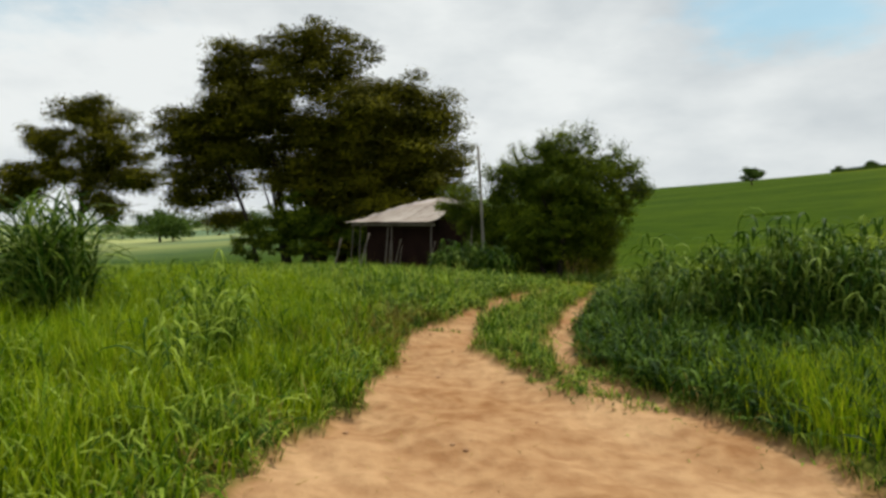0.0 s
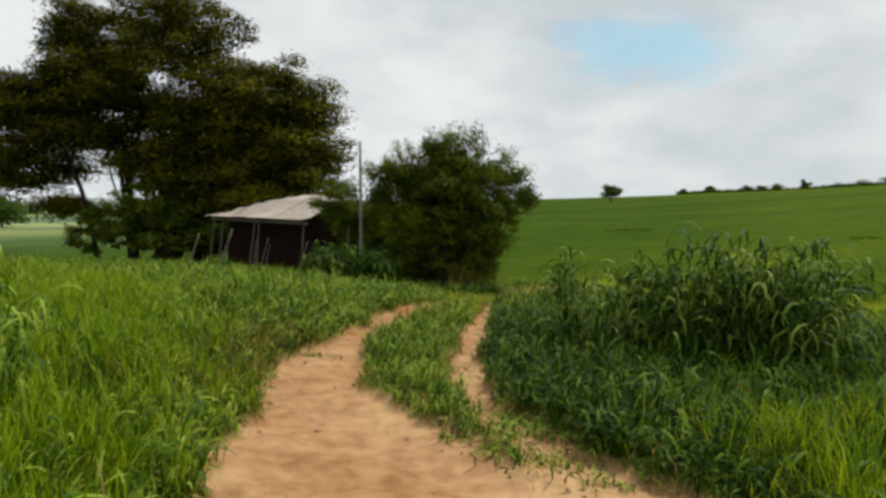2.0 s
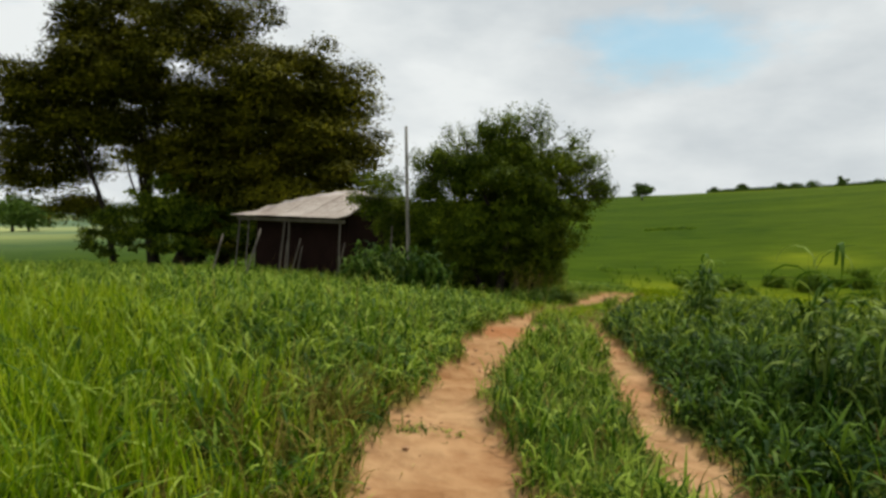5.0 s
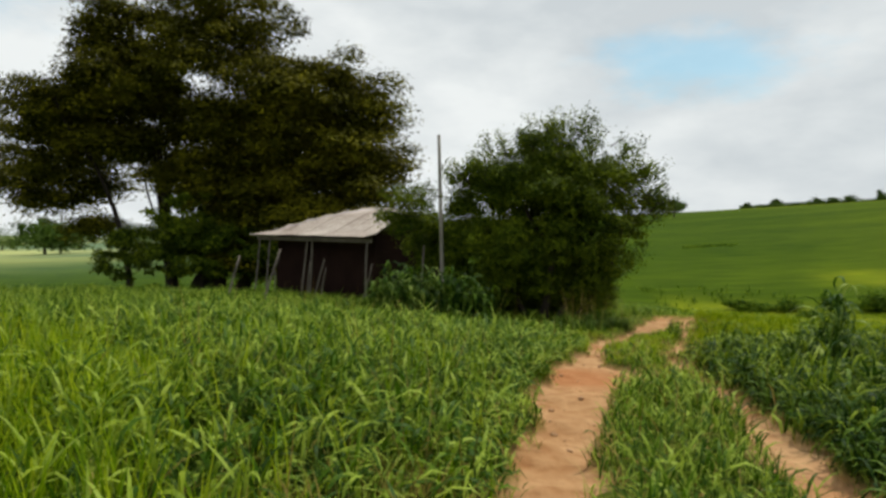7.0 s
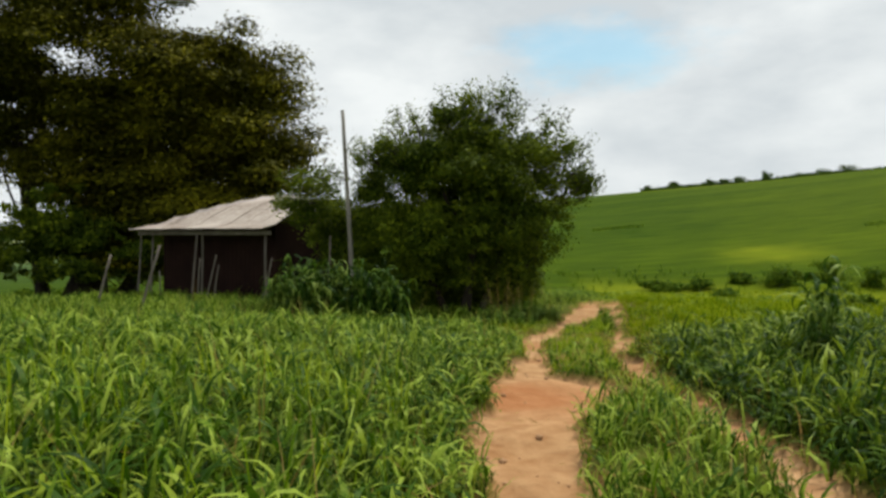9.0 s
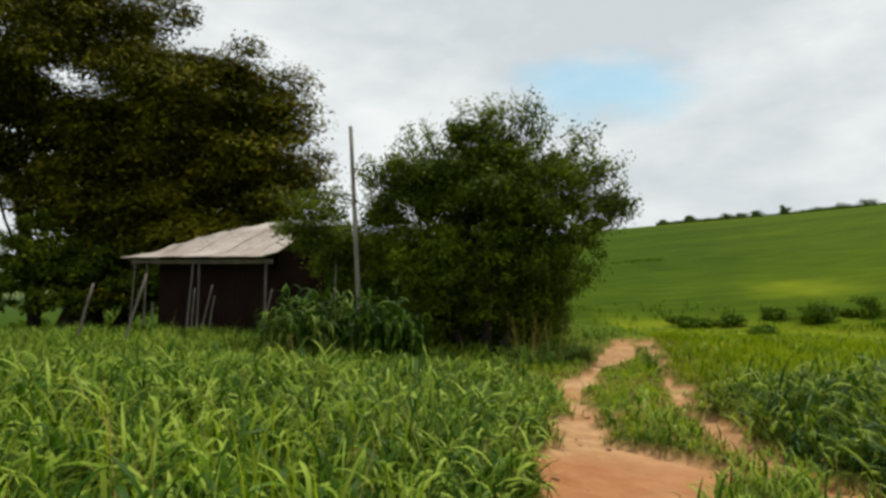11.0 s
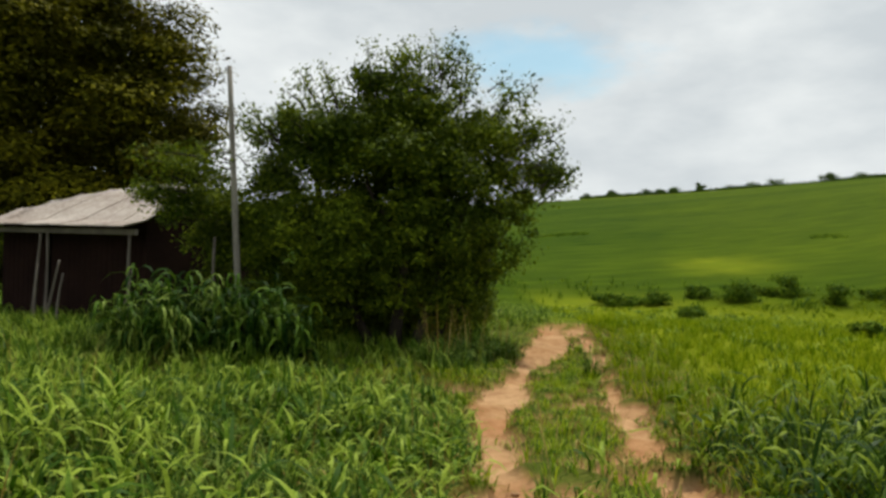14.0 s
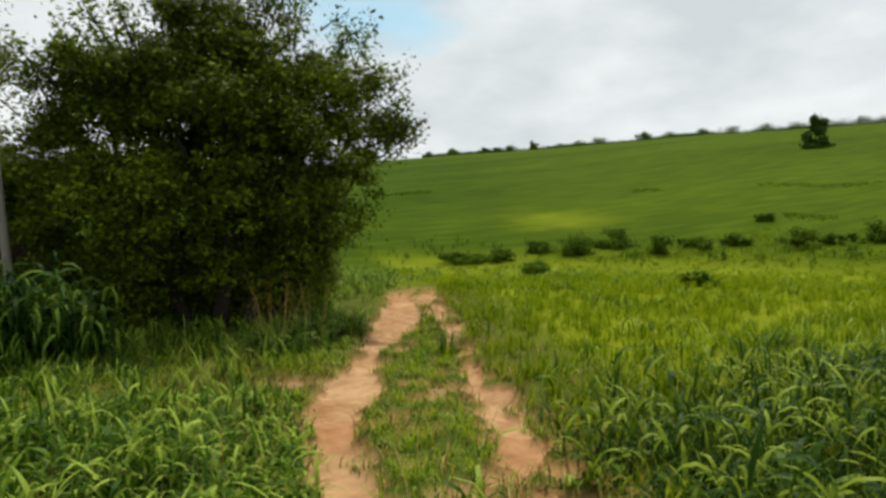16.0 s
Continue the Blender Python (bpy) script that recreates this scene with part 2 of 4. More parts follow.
RIGHT_A = np.array((2.4, 2.6, 2.8, 2.4, 1.2, 0.95, 0.66, 0.64, 0.55, 0.52, 0.66, 0.82, 1.12, 1.16, 1.2, 1.34, 1.46, 1.98, 2.36, 3.05, 3.45, 4.1, 4.45, 5.2, 6.6, 8.8))
RIGHT_B = np.array((3.4, 3.4, 3.2, 2.85, 2.3, 1.8, 1.22, 1.14, 0.98, 0.98, 1.08, 1.32, 1.55, 1.6, 1.66, 1.8, 2.05, 2.52, 2.98, 3.42, 3.95, 4.5, 5.05, 5.95, 6.9, 9.0))


def wobble(x, y, s, seed):
    """Cheap smooth variation between -1 and 1."""
    a = np.sin(x * 1.7 * s + seed) * np.cos(y * 1.3 * s - 1.7 * seed) + np.sin((x + y) * 2.9 * s + 2.1 * seed) * 0.6
    return (a + np.cos((x * 0.8 - y * 1.9) * s * 2.3 + seed * 0.7) * 0.5) / 2.1


def soil_at(x, y):
    """How bare the ground is: 1 in the ruts, 0 under grass."""
    edge = 0.14 * wobble(x, y, 2.2, 1.0) + 0.11 * wobble(x, y, 6.1, 4.0) + 0.05 * wobble(x, y, 13.0, 2.0)
    out = np.zeros_like(x)
    for a, b in ((LEFT_A, LEFT_B), (RIGHT_A, RIGHT_B)):
        lo, hi = np.interp(y, RUT_Y, a), np.interp(y, RUT_Y, b)
        depth = np.minimum(x - lo, hi - x) + edge
        broken = smooth((y - 14.5) / 5) * (0.22 if a is RIGHT_A else 0.10) * smooth((wobble(x, y, 3.3, 6.0) - 0.12) / 0.3)
        out = np.maximum(out, smooth((depth - broken) / 0.16 + 0.52))
    spur = 0.32 - np.hypot((x - 1.0) / 1.7, y - 23.4) + 0.6 * edge
    out = np.maximum(out, smooth(spur / 0.15 + 0.3))
    lo, hi = np.interp(y, RUT_Y, LEFT_A), np.interp(y, RUT_Y, RIGHT_B)
    inside = (x > lo) * (x < hi) * smooth((y - 15.5) / 3.0)
    out = np.maximum(out, 0.85 * inside * smooth((wobble(x, y, 2.4, 11.0) - 0.02) / 0.35))
    return out * smooth((34 - y) / 4)


def polar(x, y):
    return np.hypot(x, y - 12), np.degrees(np.arctan2(x, y - 12))


def land_z(x, y):
    x, y = np.asarray(x, float), np.asarray(y, float)
    r, az = polar(x, y)
    rim, foot = np.interp(az, RIM_AZ, RIM_R), np.interp(az, RIM_AZ, FOOT_R)
    zf = np.interp(az, RIM_AZ, FOOT_Z)
    zr = 1.1 + rim * np.tan(np.radians(np.interp(az, RIM_AZ, RIM_EL)))
    u = np.clip((r - foot) / (rim - foot), 0, 1)
    far = zf + (zr - zf) * u * (1.3 - 0.3 * u)
    far = far + 0.35 * wobble(x, y, 0.03, 2.0) * smooth((r - 60) / 60) * (1 - smooth((r / rim - 0.7) / 0.3))
    base = near_z(np.clip(y, -12, 40))
    s = soil_at(x, y)
    fine = 0.05 * wobble(x, y, 0.8, 3.0) - 0.10 * s - 0.045 * smooth((5.02 + 0.06 * wobble(x, y, 1.4, 3.0) - y) / 0.1) * smooth((x - 1.3) / 0.2) * s + 0.045 * s * wobble(x, y, 1.7, 8.0) + 0.022 * s * wobble(x, y, 4.3, 5.0) + 0.008 * s * wobble(x, y, 9.0, 1.0)
    side = 0.10 * smooth((-x - 1.2) / 2.5) + 0.06 * smooth((x - 2.6) / 2.0)
    w = smooth((r - 18) / (foot - 18))
    return (base + fine + side) * (1 - w) + far * w


def mesh_np(name, verts, loops, sizes, mat, shade=False):
    """A mesh from arrays: vertices, all corner indices, corners per face."""
    me = bpy.data.meshes.new(name)
    me.vertices.add(len(verts))
    me.vertices.foreach_set("co", np.asarray(verts, np.float32).ravel())
    me.loops.add(len(loops))
    me.loops.foreach_set("vertex_index", np.asarray(loops, np.int32))
    starts = np.concatenate(([0], np.cumsum(sizes)[:-1]))
    me.polygons.add(len(sizes))
    me.polygons.foreach_set("loop_start", starts.astype(np.int32))
    me.polygons.foreach_set("loop_total", np.asarray(sizes, np.int32))
    if shade:
        me.polygons.foreach_set("use_smooth", np.ones(len(sizes), bool))
    me.update(calc_edges=True)
    me.materials.append(mat)
    return me


def part(name, bm, mat, parent, label="", smooth_shade=False):
    """Links a bmesh as one mesh object under a thing or part."""
    me = bpy.data.meshes.new(name)
    if smooth_shade:
        for f in bm.faces:
            f.smooth = True
    bm.to_mesh(me)
    bm.free()
    me.materials.append(mat)
    ob = new(name, me)
    ob.parent = parent
    return tagged(ob, label)


def part_mesh(name, me, parent, label=""):
    ob = new(name, me)
    ob.parent = parent
    return tagged(ob, label)


def thing(name, label, category, group="", kind=""):
    ob = new(name)
    ob.empty_display_size = 0.2
    return tagged(ob, label, category, group, kind)


# ---------------------------------------------------------------- ground sheet
def lines(lo, hi, step, reach):
    """Grid lines: even between lo and hi, ever wider out to reach."""
    mid = list(np.arange(lo, hi + 1e-6, step))
    out, d, v = [], step, hi
    while v < reach:
        d *= 1.12
        v += d
        out.append(v)
    back, d, v = [], step, lo
    while v > -reach:
        d *= 1.12
        v -= d
        back.append(v)
    return np.array(back[::-1] + mid + out)


gx, gy = lines(-5.0, 7.0, 0.075, 3600), lines(-1.0, 32.0, 0.10, 3600)
GX, GY = np.meshgrid(gx, gy)
fx, fy = GX.ravel(), GY.ravel()
fz = land_z(fx, fy)
nx, ny = len(gx), len(gy)
i0 = (np.arange(ny - 1)[:, None] * nx + np.arange(nx - 1)).ravel()
quads = np.stack([i0, i0 + 1, i0 + nx + 1, i0 + nx], 1)
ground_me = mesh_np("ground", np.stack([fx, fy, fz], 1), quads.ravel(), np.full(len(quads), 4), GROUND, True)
fr, faz = polar(fx, fy)


def layer(name, values):
    ground_me.attributes.new(name, "FLOAT", "POINT").data.foreach_set("value", np.asarray(values, np.float32))


layer("soil", soil_at(fx, fy))
lime = np.exp(-(((fx - 17) / 14) ** 2 + ((fy - 27) / 12) ** 2))
lime = np.maximum(lime, 0.9 * np.exp(-(((fx - 27.5) / 3.2) ** 2 + ((fy - 57.5) / 3.6) ** 2)))
lime = np.maximum(lime, 0.6 * np.exp(-(((fx - 115) / 40) ** 2 + ((fy - 225) / 22) ** 2)))
edge_r = np.interp(fy, RUT_Y, RIGHT_B)
meadow = smooth((fx - edge_r - 0.4) / 1.5) * smooth((fy - 17.0) / 3.0) * (1 - smooth((fr - 35) / 9))
slope = 0.10 * smooth((faz - 20) / 14) * (1 - smooth((faz - 75) / 30)) * smooth((fr - 40) / 20)
lime = np.maximum(np.maximum(lime, 0.9 * meadow), slope)
layer("lime", lime)
layer("damp", 0.85 * np.exp(-((fx - 0.5) / 1.5) ** 2 - ((fy - 16.3) / 0.75) ** 2) + 0.5 * smooth((wobble(fx, fy, 0.7, 9.0) - 0.25) / 0.4) * smooth((fy - 9) / 4) + 0.6 * smooth((0.97 - soil_at(fx, fy)) / 0.5))
# Painted haze: grows with range, only towards the left valley.
layer("valley_haze", smooth((fr - 55) / 160) * smooth((-faz - 2) / 12))
layer("sward", (1 - smooth((fr - 16) / 10)) * (1 - meadow))
ground = tagged(new("ground", ground_me), "green pasture hillside crossed by a bare orange dirt track", "ground", kind="structure")


# ---------------------------------------------------------------- grass
def blades(name, bx, by, height, width, lean, curl, mat, heading=None, rise=0.0, segs=3):
    """Arching tapering blades with their roots at bx, by: tilted by lean and bent on by curl (radians), in segs segments."""
    k = len(bx)
    ang = rng.uniform(0, 2 * np.pi, k) if heading is None else heading
    d = np.stack([np.cos(ang), np.sin(ang), np.zeros(k)], 1)
    side = np.stack([-np.sin(ang), np.cos(ang), np.zeros(k)], 1)
    tw = rng.uniform(-0.9, 0.9, k)[:, None]
    side = side * np.cos(tw) + np.stack([np.zeros(k), np.zeros(k), np.ones(k)], 1) * np.sin(tw) * 0.6
    c, tilt, rows = np.stack([bx, by, land_z(bx, by) - 0.02 + rise], 1), lean, []
    up = np.array([[0, 0, 1.0]])
    for n in range(segs + 1):
        f = n / segs
        wd = 0.55 + 1.5 * f if f < 0.3 else 1.0 - ((f - 0.3) / 0.7) ** 1.8
        if n == segs:
            rows.append(c)
        else:
            rows += [c - side * (width * wd / 2)[:, None], c + side * (width * wd / 2)[:, None]]
            step = height / segs
            c = c + d * (step * np.sin(tilt))[:, None] + up * (step * np.cos(tilt))[:, None]
            tilt = tilt + 1.6 * curl / (segs - 1)
    v = np.stack(rows, 1).reshape(-1, 3)
    each = []
    for n in range(segs - 1):
        each += [2 * n, 2 * n + 1, 2 * n + 3, 2 * n + 2]
    each += [2 * segs - 2, 2 * segs - 1, 2 * segs]
    loops = ((np.arange(k) * (2 * segs + 1))[:, None] + np.array([each])).ravel()
    return mesh_np(name, v, loops, np.tile([4] * (segs - 1) + [3], k), mat, True)


def scatter(x0, x1, y0, y1, per_m2, keep, tuft=0.0):
    """Random roots in a box, kept with the chance keep(x, y); tuft: gathers them in bunches of that radius."""
    k = int((x1 - x0) * (y1 - y0) * per_m2)
    if tuft:
        c = max(1, k // 14)
        cx, cy = rng.uniform(x0, x1, c), rng.uniform(y0, y1, c)
        pick = rng.integers(0, c, k)
        x, y = cx[pick] + rng.normal(0, tuft, k), cy[pick] + rng.normal(0, tuft, k)
    else:
        x, y = rng.uniform(x0, x1, k), rng.uniform(y0, y1, k)
    rim = np.minimum(np.minimum(x - x0, x1 - x), np.minimum(y - y0, y1 - y)) + 0.35 * wobble(x, y, 0.7, 5.0)
    ok = rng.uniform(0, 1, k) < keep(x, y) * smooth(rim / 0.9 + 0.35)
    return x[ok], y[ok]


def edges(y):
    return np.interp(y, RUT_Y, LEFT_A), np.interp(y, RUT_Y, RIGHT_B)


def on_left(x, y):
    return (x < edges(y)[0] + 0.10) * (1 - soil_at(x, y)) ** 2


def on_right(x, y):
    return (x > edges(y)[1] - 0.10) * (1 - soil_at(x, y)) ** 2


def between(x, y):
    lo, hi = edges(y)
    return (x > lo + 0.05) * (x < hi - 0.05) * (1 - soil_at(x, y)) ** 1.5


def sward(name, label, box, per_m2, keep, mat, h, w, lean=(0.05, 0.35), curl=(0.25, 0.75), tuft=0.06, grow=None, rise=0.0, segs=3):
    x, y = scatter(*box, per_m2, keep, tuft)
    k = len(x)
    hh = rng.uniform(h[0], h[1], k) * (0.87 + 0.24 * wobble(x, y, 0.9, 6.0) + 0.22 * wobble(x, y, 3.1, 2.0))
    if grow is not None:
        hh *= grow(x, y)
    me = blades(name, x, y, hh, rng.uniform(w[0], w[1], k), rng.uniform(*lean, k), rng.uniform(*curl, k), mat, rise=hh * rise * rng.uniform(0, 1, k), segs=segs)
    return tagged(new(name, me), label, "grass", kind="stuff")


def rise_from_edge(x, y):
    """Shorter, trodden blades near the ruts, full height a little way off."""
    lo, hi = edges(y)
    return np.where(x > (lo + hi) / 2, 0.66 + 0.34 * smooth((x - hi) / 0.6), 0.48 + 0.52 * smooth((lo - x) / 0.9))


# deep green sward on the bank of the shed side: stems first, then the broad leaves that they carry
LEAFY = dict(lean=(0.15, 0.95), curl=(0.2, 1.5), rise=1.0, segs=4)
bank = lambda x, y: on_left(x, y) * smooth((y - 8.0 - 0.7 * np.clip(-x - 1.8, 0, 5)) / 2.5)
bare_patch = lambda x, y: 1 - 0.8 * np.exp(-(((x - 0.9) / 2.4) ** 2 + ((y - 24.3) / 2.0) ** 2))
sward("bank_grass", "dense broad-bladed green pasture grass on the bank", (-7.5, 1.6, 8.5, 22), 270, bank, GRASS_TALL, (0.30, 0.58), (0.010, 0.022), curl=(0.2, 1.2), grow=rise_from_edge)
sward("bank_grass_leaves", "broad arching leaves of the bank grass", (-7.5, 1.6, 8.5, 22), 320, bank, GRASS_DEEP, (0.20, 0.40), (0.020, 0.042), grow=rise_from_edge, **LEAFY)
sward("bank_grass_leaves", "darker broad leaves low in the bank grass", (-7.5, 1.6, 8.5, 22), 150, lambda x, y: bank(x, y) * smooth((x + 6) / 3) * smooth((14.5 - y) / 2.5), GRASS_VERGE, (0.20, 0.40), (0.020, 0.042), grow=rise_from_edge, **LEAFY)
sward("bank_grass", "dense green pasture grass further along the bank", (-16, 3.0, 20, 31), 150, lambda x, y: on_left(x, y) * bare_patch(x, y), GRASS_DEEP, (0.28, 0.52), (0.018, 0.034), grow=rise_from_edge)
sward("bank_grass", "green pasture grass beside the shed", (-24, -6.5, 8, 34), 48, on_left, GRASS_DEEP, (0.35, 0.62), (0.022, 0.044))
yellow = lambda x, y: 1 - smooth((y - 7.5 - 1.3 * np.clip(-x - 1.2, 0, 4)) / 3.0)
sward("bank_grass", "green pasture grass round the bend of the track", (-5, 9, 29.5, 44), 70, on_left, GRASS_DEEP, (0.25, 0.5), (0.02, 0.04))
sward("dry_blades", "scattered dry blades among the green grass", (-7, 6.5, 3, 22), 22, lambda x, y: 1 - soil_at(x, y), GRASS_DRY, (0.2, 0.5), (0.008, 0.016), curl=(0.2, 1.4), tuft=0.0)
thin = lambda x, y: on_left(x, y) * (0.1 + 0.9 * yellow(x, y)) * smooth((x + 11.5) / 4.0 + 0.3 * wobble(x, y, 0.6, 3.0)) * smooth((y + 1.0) / 3.0 + 0.3 * wobble(x, y, 0.8, 9.0))
sward("yellow_green_grass", "tall fine yellow-green grass by the clearing", (-11.5, -0.9, -1.0, 16.5), 350, thin, GRASS_LIME, (0.40, 0.80), (0.010, 0.020), lean=(0.0, 0.22), curl=(0.1, 0.45), grow=rise_from_edge)
sward("yellow_green_grass_leaves", "green leaves among the yellow grass", (-11.5, -0.9, -1.0, 16.5), 330, thin, GRASS_DEEP, (0.22, 0.5), (0.012, 0.028), grow=rise_from_edge, lean=(0.1, 0.8), curl=(0.2, 1.2), rise=0.8, segs=4, tuft=0.10)
right_thin = lambda x, y: on_right(x, y) * (0.25 + 0.75 * smooth((x - 2.4) / 0.8)) * (1 - 0.9 * smooth((y - 7.6) / 1.4))
sward("yellow_green_grass", "tall fine yellow-green grass across the clearing", (1.4, 8.5, 2.0, 10.5), 350, right_thin, GRASS_LIME, (0.40, 0.74), (0.009, 0.018), lean=(0.0, 0.25), curl=(0.15, 0.5), grow=rise_from_edge)
sward("yellow_green_grass_leaves", "green leaves among the yellow grass", (1.4, 8.5, 2.0, 10.5), 270, right_thin, GRASS_DARK, (0.25, 0.5), (0.010, 0.020), grow=rise_from_edge, lean=(0.1, 0.5), curl=(0.2, 0.8), rise=0.7)
verge = lambda x, y: on_right(x, y) * (1 - 0.7 * smooth((8.2 - y) / 1.5)) * (1 - 0.9 * smooth((y - 18.6) / 2.0)) * smooth((8.6 - x) / 3.2 + 0.3 * wobble(x, y, 0.7, 4.0))
sward("verge_grass", "dense broad-bladed green grass along the track", (0.6, 8.6, 13.0, 21.2), 270, verge, GRASS_DARK, (0.36, 0.72), (0.010, 0.022), curl=(0.2, 1.2), grow=rise_from_edge)
sward("verge_grass_leaves", "broad arching leaves of the verge grass", (0.6, 8.6, 13.0, 21.2), 360, verge, GRASS_VERGE, (0.22, 0.45), (0.020, 0.042), grow=rise_from_edge, **LEAFY)
sward("dark_verge_grass", "dense dark green grass along the track", (0.4, 8.6, 6.2, 14.0), 280, verge, GRASS_DARK, (0.34, 0.66), (0.010, 0.022), curl=(0.2, 1.2), grow=rise_from_edge)
sward("dark_verge_leaves", "broad arching leaves of the dark verge grass", (0.4, 8.6, 6.2, 14.0), 370, verge, GRASS_DARK, (0.22, 0.42), (0.018, 0.036), grow=rise_from_edge, **LEAFY)
sward("verge_grass", "dense green grass beyond the verge", (6.3, 13.0, 6, 23), 120, lambda x, y: on_right(x, y) * (1 - 0.9 * smooth((y - 17.0) / 3.0)), GRASS_DEEP, (0.35, 0.66), (0.018, 0.036))
sward("meadow_grass", "short yellow-green meadow grass", (2.0, 20, 17.5, 36), 130, on_right, GRASS_MEADOW, (0.18, 0.38), (0.014, 0.030), lean=(0.0, 0.35), curl=(0.1, 0.6))
sward("meadow_grass", "yellow-green meadow grass further off", (19, 36, 14, 46), 50, on_right, GRASS_MEADOW, (0.14, 0.28), (0.02, 0.045), lean=(0.0, 0.5), curl=(0.2, 1.2))
sward("meadow_grass", "yellow-green grass along the end of the track", (2, 20, 35.5, 46), 50, on_right, GRASS_MEADOW, (0.14, 0.28), (0.02, 0.045), lean=(0.0, 0.5), curl=(0.2, 1.2))
sward("pasture_grass", "loose tufts of green pasture grass away from the track", (-27, 22, -9, 44), 9, lambda x, y: 1 - soil_at(x, y), GRASS_DEEP, (0.25, 0.5), (0.02, 0.045), curl=(0.3, 1.4), tuft=0.12)
sward("pasture_grass", "green pasture grass behind the clearing", (-10, 10, -7, 3), 70, lambda x, y: (1 - soil_at(x, y)) * smooth((y + 7) / 4) * smooth((10 - np.abs(x)) / 4), GRASS_LIME, (0.3, 0.6), (0.012, 0.024), curl=(0.2, 1.0))
front = lambda x, y: (x > 0.05 + 0.42 * (8.8 - y)) * (x < edges(y)[1] + 0.1) * smooth((y - 6.9 - 0.3 * wobble(x, y, 1.5, 3.0)) / 0.5) * smooth((9.3 - y) / 0.4)
sward("weed_patch", "low green weeds where the ruts leave the clearing", (-1.2, 3.4, 5.8, 10.4), 800, lambda x, y: front(x, y) * (0.15 + 0.85 * (wobble(x, y, 2.0, 7.0) > 0.0)), GRASS_DEEP, (0.08, 0.26), (0.010, 0.022), lean=(0.1, 0.9), curl=(0.4, 1.6), tuft=0.08)
sward("weed_patch", "dry yellow weeds where the ruts leave the clearing", (-1.2, 3.4, 5.8, 10.4), 480, lambda x, y: front(x, y) * (0.2 + 0.8 * (wobble(x, y, 2.4, 3.0) > 0.1)), GRASS_DRY, (0.06, 0.18), (0.007, 0.014), lean=(0.2, 1.0), curl=(0.4, 1.6), tuft=0.08)
sward("fringe_grass", "long dry blades hanging over the edge of the clearing", (-2.3, -0.9, 2.0, 9.5), 90, on_left, GRASS_DRY, (0.25, 0.5), (0.007, 0.014), lean=(0.3, 1.2), curl=(0.3, 1.4))
sward("weed_patch", "low weeds growing across the rut", (-1.7, -0.3, 10.2, 11.6), 420, lambda x, y: np.exp(-((y - 10.9 - 0.25 * wobble(x, y, 1.5, 2.0)) / 0.22) ** 2) * (wobble(x, y, 3.0, 5.0) > -0.2), GRASS_DEEP, (0.06, 0.2), (0.008, 0.018), lean=(0.1, 0.8), curl=(0.3, 1.4))
sward("weed_patch", "yellowing weeds creeping out from the verge", (0.9, 3.4, 5.6, 8.6), 360, lambda x, y: 0.8 * np.exp(-np.abs(x - edges(y)[1] + 0.1) / 0.28) * (wobble(x, y, 2.6, 3.5) > 0.0), GRASS_DEEP, (0.06, 0.2), (0.008, 0.018), lean=(0.2, 1.0), curl=(0.4, 1.6))
edge_left = lambda x, y: on_left(x, y) * np.exp(-np.clip(edges(y)[0] - x, 0, 9) / 0.35)
edge_right = lambda x, y: on_right(x, y) * np.exp(-np.clip(x - edges(y)[1], 0, 9) / 0.35)
sward("edge_grass", "broad green leaves leaning out over the edge of the track", (-3.0, 0.6, 1.5, 21), 420, edge_left, GRASS_DEEP, (0.16, 0.40), (0.014, 0.032), lean=(0.3, 1.1), curl=(0.4, 1.5), rise=0.7, segs=4, tuft=0.10)
sward("edge_grass", "dark broad leaves leaning out over the edge of the track", (0.6, 4.0, 3.5, 18), 420, edge_right, GRASS_DARK, (0.16, 0.40), (0.014, 0.032), lean=(0.3, 1.1), curl=(0.4, 1.5), rise=0.7, segs=4, tuft=0.10)
patch = lambda cx, cy, rx, ry: (lambda x, y: on_left(x, y) * smooth(1.25 - ((x - cx) / rx) ** 2 - ((y - cy) / ry) ** 2 + 0.5 * wobble(x, y, 1.6, 2.0)))
sward("browned_grass", "browned olive grass thinning towards the track", (-5.0, 0.2, 6.0, 14.0), 420, patch(-2.1, 9.9, 1.0, 2.2), GRASS_OLIVE, (0.30, 0.62), (0.009, 0.018), lean=(0.05, 0.5), curl=(0.2, 0.9), segs=4)
sward("bright_grass", "bright yellow-green patch in the bank grass", (-9.0, -0.5, 7.0, 17.0), 330, patch(-4.6, 11.6, 1.3, 2.4), GRASS_LIME, (0.40, 0.70), (0.012, 0.024), lean=(0.05, 0.5), curl=(0.2, 0.9), segs=4)
sward("browned_grass", "browned olive grass by the bend of the track", (-3.5, 2.8, 20.0, 28.0), 260, patch(0.1, 23.6, 1.9, 1.3), GRASS_OLIVE, (0.12, 0.30), (0.009, 0.018), lean=(0.1, 0.8), curl=(0.2, 1.2))
strip = lambda x, y: between(x, y) * (0.45 + 0.55 * (wobble(x, y, 1.6, 9.0) > -0.25))
sward("centre_grass", "low green grass on the strip between the ruts", (-1.6, 6.0, 6.8, 30), 500, strip, GRASS_DEEP, (0.14, 0.34), (0.008, 0.017), curl=(0.3, 1.4), grow=lambda x, y: 1 - 0.5 * smooth((y - 15) / 4))
sward("centre_grass_leaves", "broad leaves of the grass between the ruts", (-1.6, 6.0, 6.8, 19), 360, lambda x, y: strip(x, y) * smooth((18.5 - y) / 2), GRASS_DEEP, (0.14, 0.28), (0.013, 0.026), lean=(0.15, 0.75), curl=(0.25, 0.9), rise=0.9)
